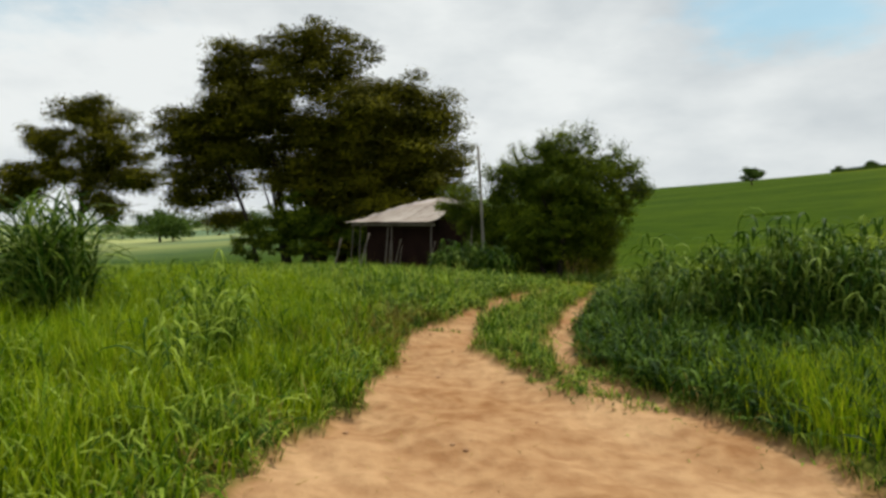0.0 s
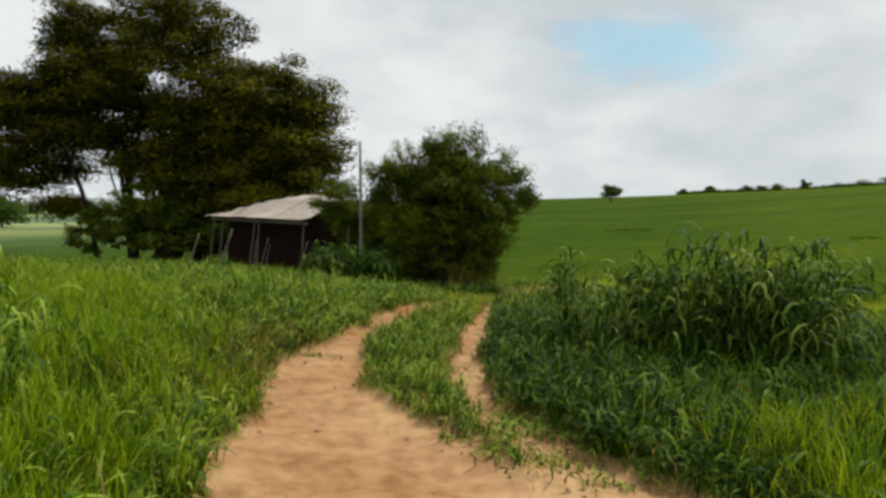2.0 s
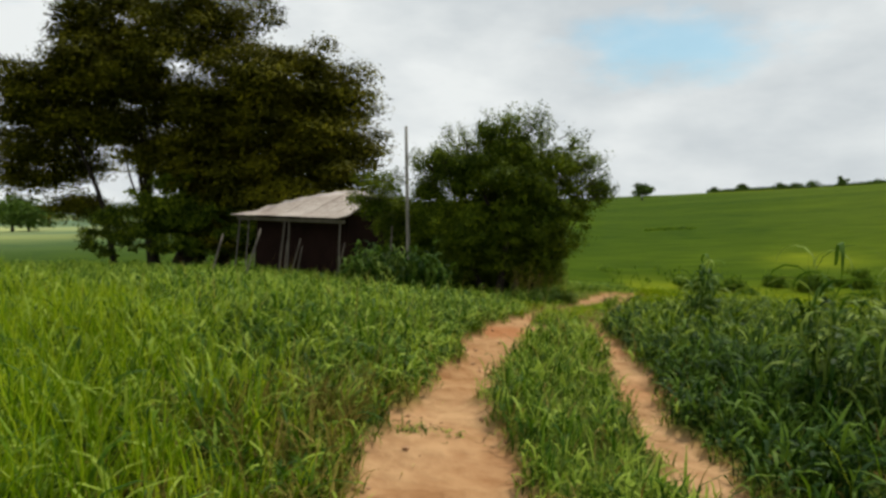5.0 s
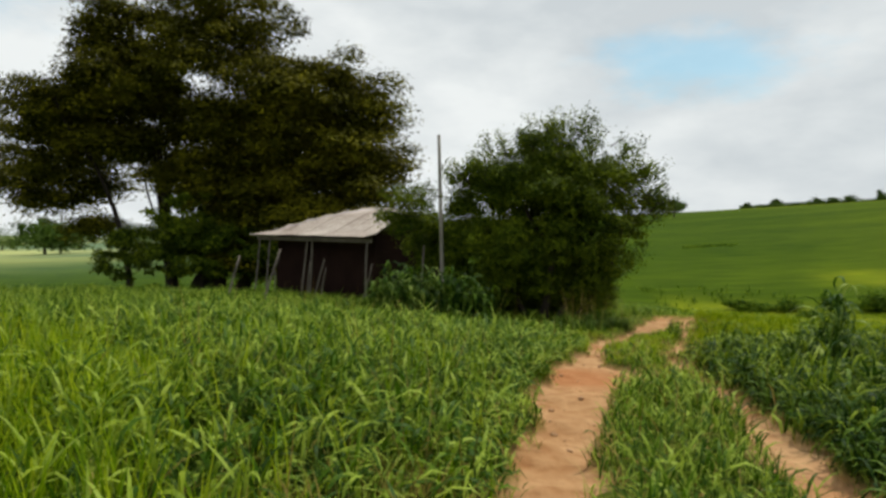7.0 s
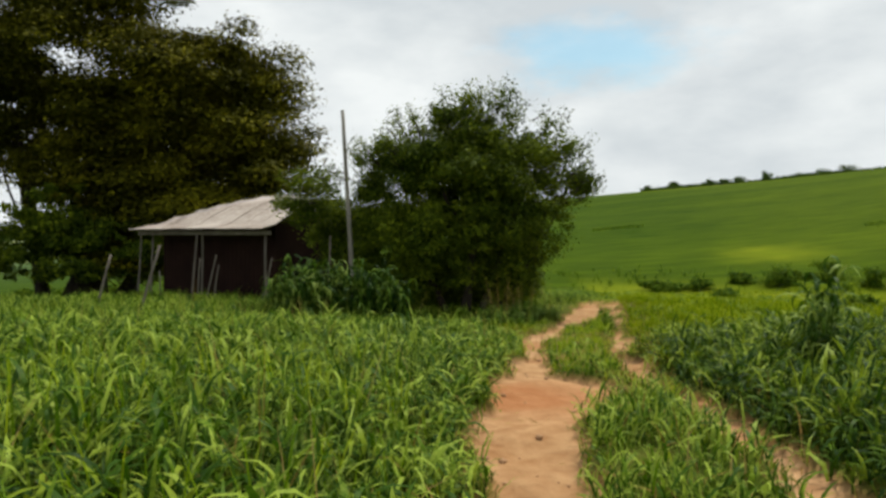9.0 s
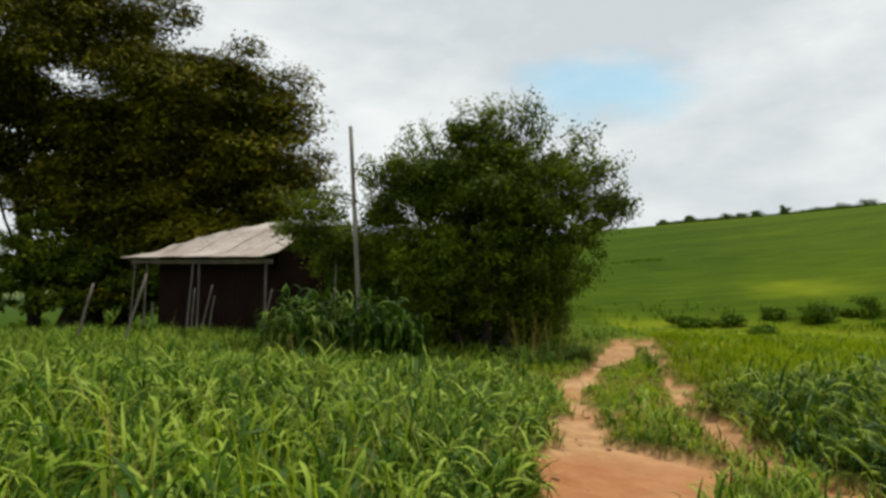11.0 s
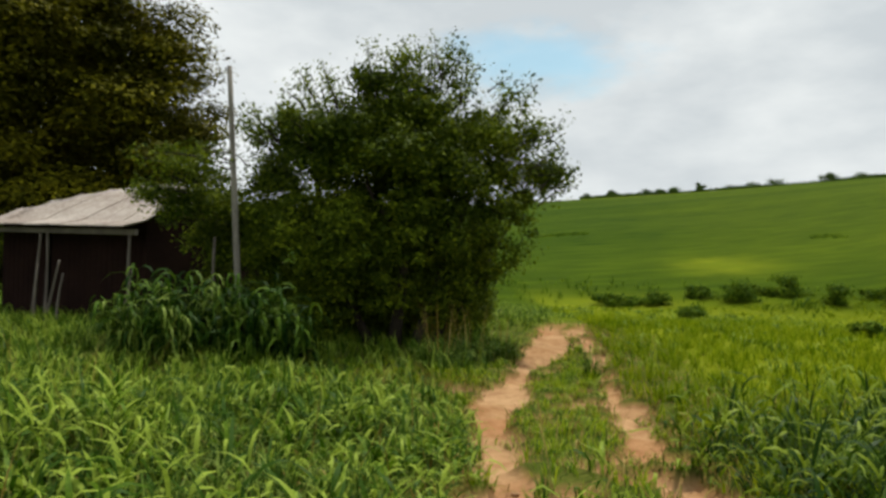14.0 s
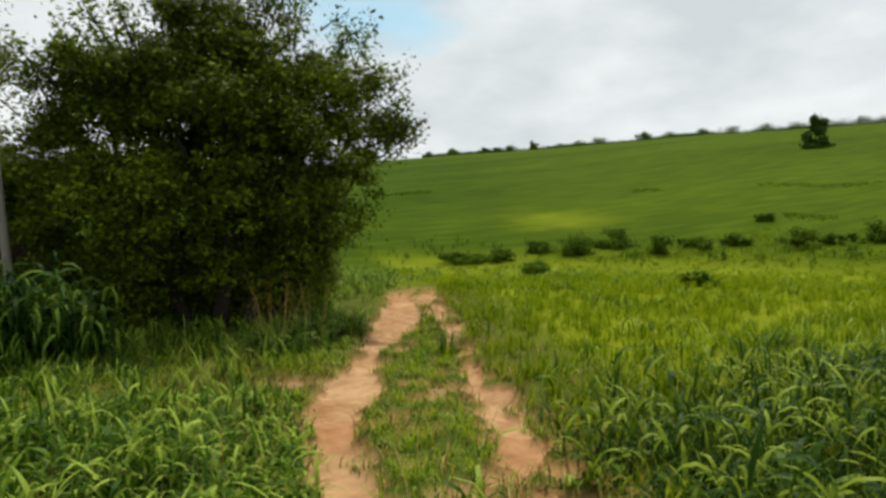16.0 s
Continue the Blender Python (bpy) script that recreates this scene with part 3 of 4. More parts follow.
sward("centre_grass_yellow", "yellowing blades on the strip between the ruts", (-1.6, 6.0, 14, 30), 260, strip, GRASS_LIME, (0.10, 0.26), (0.008, 0.016))
sward("trodden_grass", "short olive trodden grass by the bush", (-4.5, 2.6, 22.0, 26.5), 330, lambda x, y: on_left(x, y) * (1 - bare_patch(x, y)) * 1.1, GRASS_MEADOW, (0.08, 0.2), (0.012, 0.024), curl=(0.4, 1.6))
sward("seed_stems", "thin pale seed stems standing above the bank grass", (-7, 0.5, 9.5, 24), 1.6, lambda x, y: on_left(x, y), GRASS_DRY, (0.75, 1.1), (0.006, 0.010), lean=(0.1, 0.7), curl=(0.0, 0.25), tuft=0.0)
sward("straw_litter", "bits of dry straw lying on the bare soil", (-2.4, 5.5, 2.5, 26), 26, lambda x, y: (soil_at(x, y) > 0.7) * 1.0, GRASS_DRY, (0.05, 0.22), (0.006, 0.012), lean=(1.25, 1.5), curl=(0.0, 0.1), tuft=0.12)
sward("dry_grass", "dry straw-coloured blades fringing the ruts", (-2.4, 5.5, 2.5, 30), 900, lambda x, y: 4.0 * soil_at(x, y) * (1 - soil_at(x, y)) * 0.35, GRASS_DRY, (0.06, 0.22), (0.006, 0.014), lean=(0.2, 0.9), curl=(0.1, 0.7))
sward("track_edge_grass", "yellowing grass thinning out beside the far ruts", (1.0, 7.5, 17.0, 31), 420, lambda x, y: on_right(x, y) * np.exp(-np.clip(x - edges(y)[1], 0, 9) / 0.5) * (0.5 + 0.5 * wobble(x, y, 2.0, 8.0)), GRASS_DRY, (0.08, 0.26), (0.008, 0.016), lean=(0.1, 0.8), curl=(0.2, 1.0))
sward("rut_weeds", "small green weeds at the edges of the ruts", (-2.4, 5.5, 2.5, 30), 800, lambda x, y: 4.0 * soil_at(x, y) * (1 - soil_at(x, y)) * 0.5, GRASS_DEEP, (0.06, 0.22), (0.008, 0.018))


def clump(x, y, radius, height, count, label, width=(0.018, 0.034), mat=None, lean=(0.02, 0.35), curl=(0.4, 1.9), seeds=0):
    """One tall grass tussock: arching leaves from one foot, with a few stems."""
    base = thing("tall_grass_clump", label, "grass clump", "tall grass clumps")
    rr = radius * np.sqrt(rng.uniform(0, 1, count))
    a = rng.uniform(0, 2 * np.pi, count)
    bx, by = x + rr * np.cos(a), y + rr * np.sin(a)
    hh = height * rng.uniform(0.55, 1.0, count) * (1.08 - 0.3 * rr / radius)
    me = blades("foliage", bx, by, hh, rng.uniform(*width, count), rng.uniform(*lean, count), rng.uniform(*curl, count), mat or GRASS_TALL, heading=a + rng.normal(0, 0.8, count))
    part_mesh("foliage", me, base)
    m = max(8, count // 12)
    a3, r3 = rng.uniform(0, 2 * np.pi, m), radius * np.sqrt(rng.uniform(0, 1, m))
    me = blades("stem_core", x + r3 * np.cos(a3), y + r3 * np.sin(a3), height * rng.uniform(0.45, 0.7, m), np.full(m, 0.016), rng.uniform(0, 0.2, m), rng.uniform(0, 0.2, m), GRASS_TALL, heading=a3)
    part_mesh("stem_core", me, base)
    if seeds:
        a2 = rng.uniform(0, 2 * np.pi, seeds)
        sx, sy = x + radius * 0.7 * np.cos(a2), y + radius * 0.7 * np.sin(a2)
        me = blades("seed_spray", sx, sy, height * rng.uniform(1.0, 1.35, seeds), np.full(seeds, 0.012), rng.uniform(0.05, 0.35, seeds), rng.uniform(0.0, 0.2, seeds), GRASS_DRY, heading=a2)
        part_mesh("seed_spray", me, base, "pale dry flowering stems")
    return base


def cane_clump(x, y, radius, height, stems, label, leaf=(0.45, 0.8), width=(0.03, 0.055), mat=None, droop=(1.4, 2.4), lean=(0.0, 0.16), nodes=8):
    """A stand of upright fodder-grass canes, each carrying long leaves that arch out and hang."""
    base = thing("fodder_grass_clump", label, "grass clump", "tall fodder grass clumps")
    a, rr = rng.uniform(0, 2 * np.pi, stems), radius * np.sqrt(rng.uniform(0, 1, stems))
    sx, sy, sh, sl = x + rr * np.cos(a), y + rr * np.sin(a), height * rng.uniform(0.55, 1.0, stems), rng.uniform(*lean, stems)
    part_mesh("cane", blades("cane", sx, sy, sh, rng.uniform(0.016, 0.026, stems), sl, np.full(stems, 0.04), mat or GRASS_TALL, heading=a), base)
    k = stems * nodes
    up = np.tile(np.linspace(0.18, 0.97, nodes), stems) * np.repeat(sh, nodes) * rng.uniform(0.92, 1.05, k)
    out = up * np.sin(np.repeat(sl, nodes))
    bx, by = np.repeat(sx, nodes) + out * np.cos(np.repeat(a, nodes)), np.repeat(sy, nodes) + out * np.sin(np.repeat(a, nodes))
    head = np.repeat(rng.uniform(0, 2 * np.pi, stems), nodes) + np.tile(np.arange(nodes) * 2.7, stems) + rng.normal(0, 0.5, k)
    me = blades("foliage", bx, by, rng.uniform(*leaf, k), rng.uniform(*width, k), rng.uniform(0.15, 0.7, k), rng.uniform(*droop, k), mat or GRASS_TALL, heading=head, rise=up, segs=6)
    part_mesh("foliage", me, base)
    return base


for cx, cy, cr, ch, cn in ((2.2, 11.4, 0.16, 1.55, 12), (2.75, 11.0, 0.30, 1.35, 22), (3.4, 10.8, 0.36, 1.5, 34), (3.95, 11.0, 0.36, 1.7, 38), (4.5, 10.8, 0.38, 1.75, 40), (5.1, 11.2, 0.4, 1.7, 40), (5.7, 11.5, 0.42, 1.75, 36), (4.8, 10.1, 0.35, 1.35, 28)):
    cane_clump(cx, cy, cr, ch, cn, "tall dark green fodder grass with hanging leaves")
for cx, cy, cr, ch, cn in ((-6.6, 8.9, 0.42, 1.75, 46), (-7.4, 9.3, 0.45, 1.8, 46)):
    cane_clump(cx, cy, cr, ch, cn, "tall dark green fodder grass with arching leaves", leaf=(0.8, 1.3), droop=(0.5, 1.4))
for cx, cy, ch in ((2.95, 16.3, 1.30), (3.3, 16.7, 1.1)):
    cane_clump(cx, cy, 0.13, ch, 11, "narrow upright tuft of dark green fodder grass", leaf=(0.3, 0.55))
for cx, cy, cr, ch, cn in ((-2.75, 6.7, 0.34, 1.1, 24), (-3.3, 7.8, 0.36, 1.15, 26), (-2.5, 5.6, 0.28, 0.95, 14)):
    cane_clump(cx, cy, cr, ch, cn, "tall bent green grass with pale folded leaves", leaf=(0.4, 0.75), width=(0.018, 0.034), mat=GRASS_DEEP, lean=(0.0, 0.3), nodes=6)
for k in range(8):
    cane_clump(-3.95 + 0.36 * k, 25.3 + 0.25 * math.sin(k * 2.3), 0.26, 1.3 + 0.16 * math.sin(k * 1.7) - 0.35 * (k == 0), 26, "dark drooping fodder grass at the foot of the pole", leaf=(0.5, 0.85), width=(0.034, 0.06), mat=GRASS_DARK if k % 2 else GRASS_TALL, lean=(0.0, 0.3))
clump(1.1, 25.2, 0.3, 1.0, 220, "green grass clump with pale seed stems by the bush", width=(0.014, 0.026), seeds=18)
clump(1.8, 25.8, 0.3, 0.95, 180, "green grass clump with pale seed stems by the bush", width=(0.014, 0.026), seeds=14)
clump(2.5, 26.3, 0.25, 0.85, 120, "green grass clump with pale seed stems by the bush", width=(0.014, 0.026), seeds=8)
clump(3.35, 24.0, 0.14, 0.6, 60, "small upright green tussock between the ruts", width=(0.012, 0.022), lean=(0.0, 0.3), curl=(0.2, 0.9))


# ---------------------------------------------------------------- trees and bushes
def tube(bm, pts, radii, sides=9):
    """A tapered limb along pts."""
    rings = []
    for i, (p, r) in enumerate(zip(pts, radii)):
        p = Vector(p)
        q = Vector(pts[min(i + 1, len(pts) - 1)]) - Vector(pts[max(i - 1, 0)])
        rot = q.to_track_quat("Z", "Y").to_matrix()
        rings.append([bm.verts.new(p + rot @ Vector((r * math.cos(a), r * math.sin(a), 0))) for a in (2 * math.pi * k / sides for k in range(sides))])
    for a, b in zip(rings, rings[1:]):
        for k in range(sides):
            bm.faces.new((a[k], a[(k + 1) % sides], b[(k + 1) % sides], b[k]))
    bm.faces.new(rings[0][::-1])
    bm.faces.new(rings[-1])


def limb(start, end, r0, r1, bend=0.15, steps=6):
    s, e = Vector(start), Vector(end)
    off = Vector((rng.normal(), rng.normal(), rng.normal() * 0.3)) * bend * (e - s).length
    pts = [s.lerp(e, k / steps) + off * math.sin(math.pi * k / steps) * 0.5 for k in range(steps + 1)]
    return pts, [r0 + (r1 - r0) * k / steps for k in range(steps + 1)]


def leaf_cloud(name, centres, radii, per_clump, size, mat, shell=0.25, flat=0.68, crest=0.0, sprays=None, ragged=0.25):
    """Many small folded leaves round the clump centres, thicker towards each clump's outside and top."""
    radii = np.asarray(radii, float)
    counts = np.maximum(4, per_clump * (radii / radii.max()) ** 1.9 * 1.6).astype(int)
    c = np.repeat(np.asarray(centres, float), counts, 0)
    r = np.repeat(radii, counts)
    k = len(c)
    u = rng.normal(size=(k, 3))
    u /= np.linalg.norm(u, axis=1)[:, None]
    u[:, 2] = np.where(rng.uniform(0, 1, k) < crest, np.abs(u[:, 2]), u[:, 2])
    dist = r * (shell + (1 - shell) * rng.uniform(0, 1, k) ** 0.6) * np.clip(rng.normal(0.85, ragged, k), 0.2, 1.25)
    p = c + u * dist[:, None] * np.array([1.25, 1.25, flat])
    if sprays is not None and len(sprays):
        p, u, k = np.concatenate((p, sprays)), np.concatenate((u, rng.normal(size=(len(sprays), 3)) * 0.6)), k + len(sprays)
    nrm = u * 0.6 + rng.normal(size=(k, 3)) * 0.55 + np.array([0, 0, 0.45 + crest])
    nrm /= np.linalg.norm(nrm, axis=1)[:, None]
    t = np.cross(nrm, rng.normal(size=(k, 3)))
    t /= np.linalg.norm(t, axis=1)[:, None]
    s = np.cross(nrm, t)
    ln = rng.uniform(size[0], size[1], k)[:, None]
    v = np.stack([p - t * ln / 2, p + s * ln * 0.27 - nrm * ln * 0.06, p + t * ln / 2, p - s * ln * 0.27 - nrm * ln * 0.06], 1).reshape(-1, 3)
    b = (np.arange(k) * 4)[:, None]
    loops = (b + np.array([[0, 1, 2, 0, 2, 3]])).ravel()
    return mesh_np(name, v, loops, np.full(2 * k, 3), mat)


def clumps_in(lobes, per_lobe, y0, depth, size):
    """Foliage clump centres spread over big lobes given as x, z, half-width, half-height; a few small sprays stick out."""
    cen, rad = [], []
    for x, z, rx, rz, *more in lobes:
        yc = y0 + (more[0] if more else 0)
        fill = more[1] if len(more) > 1 else 1.0
        ry = min(depth, 0.9 * max(rx, rz) + 0.3)
        m = max(6, int(fill * per_lobe * (rx * rz) ** 0.8))
        for n in range(m):
            u = rng.normal(size=3)
            u /= np.linalg.norm(u)
            spray = n % 6 == 0
            f = rng.uniform(0.9, 1.04) if spray else rng.uniform(0.2, 1.0) ** 0.6
            s = size * (rng.uniform(0.35, 0.6) if spray else rng.uniform(0.7, 1.3))
            cen.append((x + u[0] * max(rx - 0.4 * s, 0.2) * f, yc + u[1] * ry * f, z + u[2] * max(rz - 0.4 * s, 0.2) * f))
            rad.append(s)
    return cen, rad


def tree(name, label, category, lobes, y0, depth, stems, per_lobe, size, per_clump, leaf, mat, limbs=16, flat=0.68, crest=0.0, twigs=(), ragged=0.25):
    base = thing(name, label, category)
    cen, rad = clumps_in(lobes, per_lobe, y0, depth, size)
    cen = [(x, y, max(z, float(land_z(x, y)) + rr * 0.5)) for (x, y, z), rr in zip(cen, rad)]
    forks = []
    for sx, sy, tx, ty, tz, r0 in stems:
        bm = bmesh.new()
        zb = float(land_z(sx, sy)) - 0.1
        pts, rr = limb((sx, sy, zb), (tx, ty, tz), r0, r0 * 0.45, 0.15, 7)
        rr[0] *= 1.35
        tube(bm, pts, rr, 11)
        part("trunk", bm, BARK, base, smooth_shade=True)
        forks.append((pts, r0))
    order = sorted(range(len(cen)), key=lambda i: -rad[i])[: limbs * 3: 3]
    for n, i in enumerate(order):
        pts, r0 = min(forks, key=lambda f: (Vector(cen[i]) - f[0][-1]).length)
        bm = bmesh.new()
        a = pts[3 + n % 4]
        lp, lr = limb(a, cen[i], r0 * 0.38, 0.03, 0.12, 6)
        tube(bm, lp, lr, 7)
        part("limb", bm, BARK, base, smooth_shade=True)
    dots = []
    for foot, tip in twigs:
        bm = bmesh.new()
        lp, lr = limb(foot, tip, 0.018, 0.004, 0.12, 6)
        tube(bm, lp, lr, 5)
        part("twig", bm, BARK, base, smooth_shade=True)
        ln = (Vector(tip) - Vector(foot)).length
        for f in rng.uniform(0.3, 1.03, int(95 * ln)):
            q = lp[min(int(f * 6), 5)].lerp(lp[min(int(f * 6) + 1, 6)], f * 6 - min(int(f * 6), 5))
            dots.append(np.array(q) + rng.normal(size=3) * (0.10 + 0.05 * ln * (1.1 - f)))
    part_mesh("crown", leaf_cloud("crown", cen, rad, per_clump, leaf, mat, flat=flat, crest=crest, sprays=np.array(dots) if dots else None, ragged=ragged), base)
    return base


def twigs_out(tips, reach, y0):
    """Thin shoots that stand out of a crown, a handful towards each tip (x, z)."""
    out = []
    for x, z, n in tips:
        for _ in range(n):
            tip = Vector((x + rng.normal() * 0.22, y0 + rng.normal() * 0.7, z + rng.normal() * 0.2))
            way = (tip - Vector((0.6, y0, 2.2))).normalized() + Vector((rng.normal() * 0.25, rng.normal() * 0.3, 0.15 + rng.normal() * 0.25))
            out.append((tip - way.normalized() * reach * rng.uniform(0.7, 1.3), tip))
    return out


BIG_LOBES = ((-16.4, 4.2, 1.9, 1.9, 0, 0.8), (-17.0, 6.6, 1.8, 1.4, 0, 0.8), (-13.6, 5.6, 3.2, 2.8), (-13.8, 3.0, 2.3, 2.6), (-10.6, 6.6, 3.6, 2.6), (-14.6, 11.6, 4.2, 2.4), (-19.2, 10.8, 2.9, 2.6), (-14.4, 8.4, 6.8, 2.8), (-18.6, 8.4, 3.6, 2.0), (-21.3, 7.2, 4.2, 2.2),
             (-9.0, 8.0, 3.6, 2.6), (-12.2, 4.8, 4.4, 3.0), (-22.3, 4.2, 2.8, 1.9), (-23.0, 6.8, 2.7, 2.3), (-18.4, 5.6, 2.6, 1.5, 0, 0.8), (-20.6, 5.6, 2.4, 1.6), (-7.6, 5.4, 3.2, 2.4), (-23.4, 2.6, 1.7, 1.3), (-11.4, 2.6, 4.6, 2.3),
             (-9.2, 3.6, 4.8, 2.3), (-21.2, 1.6, 1.2, 1.0), (-13.8, 1.0, 2.2, 2.0), (-11.0, 0.4, 4.0, 1.6))
tree("big_tree", "huge dark spreading shade tree with several trunks behind the shed", "tree", BIG_LOBES, 39.0, 6.0,
     ((-15.0, 39, -14.4, 39, 7.0, 0.75), (-16.3, 38.4, -17.4, 38.0, 6.5, 0.22), (-17.3, 40, -18.6, 40, 6.0, 0.17), (-13.6, 39.5, -10.6, 39, 6.0, 0.34), (-18.0, 37.6, -20.6, 37.4, 5.6, 0.16), (-16.8, 39.6, -16.4, 39.4, 8.5, 0.15)), 7.8, 1.15, 620, (0.12, 0.24), LEAF_BIG, 36, flat=0.72, crest=0.7, ragged=0.14)
SIDE_LOBES = ((-41.1, 10.8, 3.7, 2.2), (-45.6, 8.6, 3.1, 2.2), (-39.4, 8.0, 3.5, 2.2), (-48.0, 5.3, 3.0, 2.0), (-42.4, 5.4, 4.5, 2.2), (-36.9, 5.0, 2.3, 1.6), (-50.0, 3.7, 2.6, 1.8), (-40.1, 2.7, 1.8, 1.5))
tree("side_tree", "dark rounded tree on one trunk out in the pasture", "tree", SIDE_LOBES, 52.0, 4.0, ((-42.8, 52, -42.2, 52, 6.5, 0.33),), 6.2, 1.2, 520, (0.15, 0.30), LEAF_BIG, 12, flat=0.76, crest=0.6, ragged=0.16)
BUSH_LOBES = ((0.1, 3.5, 1.7, 0.9, 0.2), (0.6, 3.0, 2.2, 0.8, -0.3), (1.3, 3.7, 1.5, 0.9, 0.3, 0.9), (0.5, 4.4, 1.4, 0.9, 0, 0.9), (-1.0, 3.45, 1.2, 0.9, 0, 0.9), (2.3, 3.5, 1.2, 0.9, 0, 0.5), (3.1, 2.9, 0.8, 0.7, 0, 0.4), (3.7, 2.8, 0.4, 0.5, 0, 0.3), (-2.2, 3.1, 0.7, 0.7, 1.5, 0.45),
              (0.2, 2.7, 2.4, 1.5), (1.8, 1.9, 1.9, 1.5), (-0.8, 1.4, 1.9, 1.3), (-3.9, 2.3, 0.9, 1.0, 0.4, 0.6), (2.0, 0.7, 1.4, 1.1, 0.9), (0.8, 0.4, 1.9, 1.0, 0.9), (-1.2, 0.2, 1.6, 0.9, 0.9),
              (-2.9, 1.0, 1.2, 1.1, 1.2), (-2.0, 2.1, 0.9, 1.1, 1.0), (-3.2, 2.0, 0.9, 0.8, 1.7, 0.8), (0.4, 1.2, 2.5, 1.5), (1.1, 0.2, 2.0, 0.9, 0.9), (-1.5, -0.4, 1.5, 0.7, 0.9), (0.4, -0.45, 1.6, 0.7, 0.9), (1.7, -0.35, 1.2, 0.7, 0.9))
tree("bush_tree", "dense dark green bushy tree beside the track", "tree", BUSH_LOBES, 28.1, 1.9,
     ((0.5, 27.9, 0.6, 27.8, 3.2, 0.14), (0.9, 27.7, 2.2, 27.6, 2.8, 0.10), (0.1, 28.1, -1.2, 28.0, 2.8, 0.10), (1.3, 28.2, 2.9, 28.2, 2.2, 0.07)), 34.0, 0.40, 330, (0.05, 0.125), LEAF_BUSH, 18, flat=0.8, crest=0.2,
     twigs=twigs_out(((1.5, 5.35, 10), (1.0, 5.05, 8), (-0.3, 4.95, 8), (0.4, 5.1, 6), (2.9, 4.3, 10), (3.4, 3.95, 11), (3.95, 3.0, 11), (3.65, 3.45, 11), (2.2, 4.55, 7), (3.9, 2.5, 7), (-1.3, 4.4, 8), (-2.1, 3.85, 8), (-2.5, 3.6, 6), (-3.5, 3.1, 6), (-4.2, 2.6, 5), (3.2, 1.8, 4), (-1.8, 4.15, 6)), 0.8, 27.9))


tree("undergrowth", "dark tangled undergrowth round the foot of the big tree", "shrub", ((-16.6, 1.2, 1.7, 1.5), (-14.6, 2.2, 2.0, 1.7), (-17.5, 0.0, 1.6, 0.9), (-15.6, 0.5, 2.0, 1.3), (-13.2, 0.8, 2.2, 1.6), (-11.2, 0.5, 1.4, 1.3)), 36.3, 1.5, ((-14.2, 36.4, -13.6, 36.4, 0.9, 0.07),), 9.0, 0.5, 260, (0.1, 0.24), LEAF_BUSH, 6)


def far_tree(az, r, h, wide, label, group="trees along the skyline", low=0.3):
    x, y = r * math.sin(radians(az)), 12 + r * math.cos(radians(az))
    z = float(land_z(x, y))
    base = thing("distant_tree", label, "tree", group)
    bm = bmesh.new()
    pts, rr = limb((x, y, z - 0.2), (x, y, z + h * 0.5), 0.05 * h, 0.03 * h, 0.05, 4)
    tube(bm, pts, rr, 6)
    part("trunk", bm, BARK, base)
    m = 18
    up = rng.uniform(low, 0.85, m)
    taper = 1.35 - up if low < 0.2 else 0.25 + 1.1 * np.sqrt(np.clip(1 - ((up - 0.55) / 0.36) ** 2, 0, 1))
    cen = [(x + rng.normal() * wide * 0.27 * taper[k], y + rng.normal() * wide * 0.27 * taper[k], z + h * up[k]) for k in range(m)]
    part_mesh("crown", leaf_cloud("crown", cen, [wide * 0.2] * m, 80, (h * 0.07, h * 0.15), LEAF_FAR, flat=0.9), base)
    return base


far_tree(15.9, 165, 4.6, 5.0, "dark round tree alone on the crest of the field")
far_tree(51.5, 112, 5.2, 3.4, "dark lone tree on the green slope", "lone tree on the slope", 0.0)
for az, h, wd in ((21.6, 2.6, 3), (23.6, 4.0, 5), (26.5, 3.0, 6), (27.6, 2.8, 5), (28.8, 3.2, 6), (30.6, 4.6, 4.5), (33.0, 2.4, 6), (34.6, 2.6, 6), (36.2, 2.8, 8), (39.8, 4.0, 6), (42, 2.4, 8), (44.5, 3.0, 7), (46.5, 2.8, 9), (49, 3.2, 9), (51.4, 2.8, 10), (54, 2.6, 11), (55.5, 3.4, 8), (57, 2.6, 9), (59, 2.8, 11), (61.5, 3.0, 9), (63.5, 2.6, 10), (66, 2.8, 10)):
    far_tree(az, 283, h, wd, "small dark tree on the skyline of the field", low=0.1)
for az, r, h, wd in ((-36.5, 190, 9, 13), (-35.4, 195, 7, 9), (-39, 240, 6, 14), (-31, 260, 6, 10), (-28.5, 210, 5, 14), (-33.5, 420, 9, 30), (-29.0, 560, 9, 40), (-37, 620, 10, 50), (-27, 520, 9, 30), (-24, 230, 5, 10)):
    far_tree(az, r, h, wd, "hazy trees between distant pastures", "distant trees in the valley")


def low_bush(az, r, h, wide, label="low dark shrub in the pasture", group="low shrubs in the pasture"):
    x, y = r * math.sin(radians(az)), 12 + r * math.cos(radians(az))
    z = float(land_z(x, y))
    base = thing("low_shrub", label, "shrub", group)
    cen = [(x + rng.normal() * wide * 0.42, y + rng.normal() * wide * 0.4, z + h * rng.uniform(-0.05, 0.62)) for _ in range(16)]
    part_mesh("foliage", leaf_cloud("foliage", cen, h * rng.uniform(0.16, 0.40, 16), 110, (0.09, 0.24), LEAF_SHRUB), base)
    bm = bmesh.new()
    tube(bm, *limb((x, y, z - 0.1), (x, y, z + h * 0.5), 0.05, 0.02, 0.1, 3), 6)
    part("stem", bm, BARK, base)
    return base


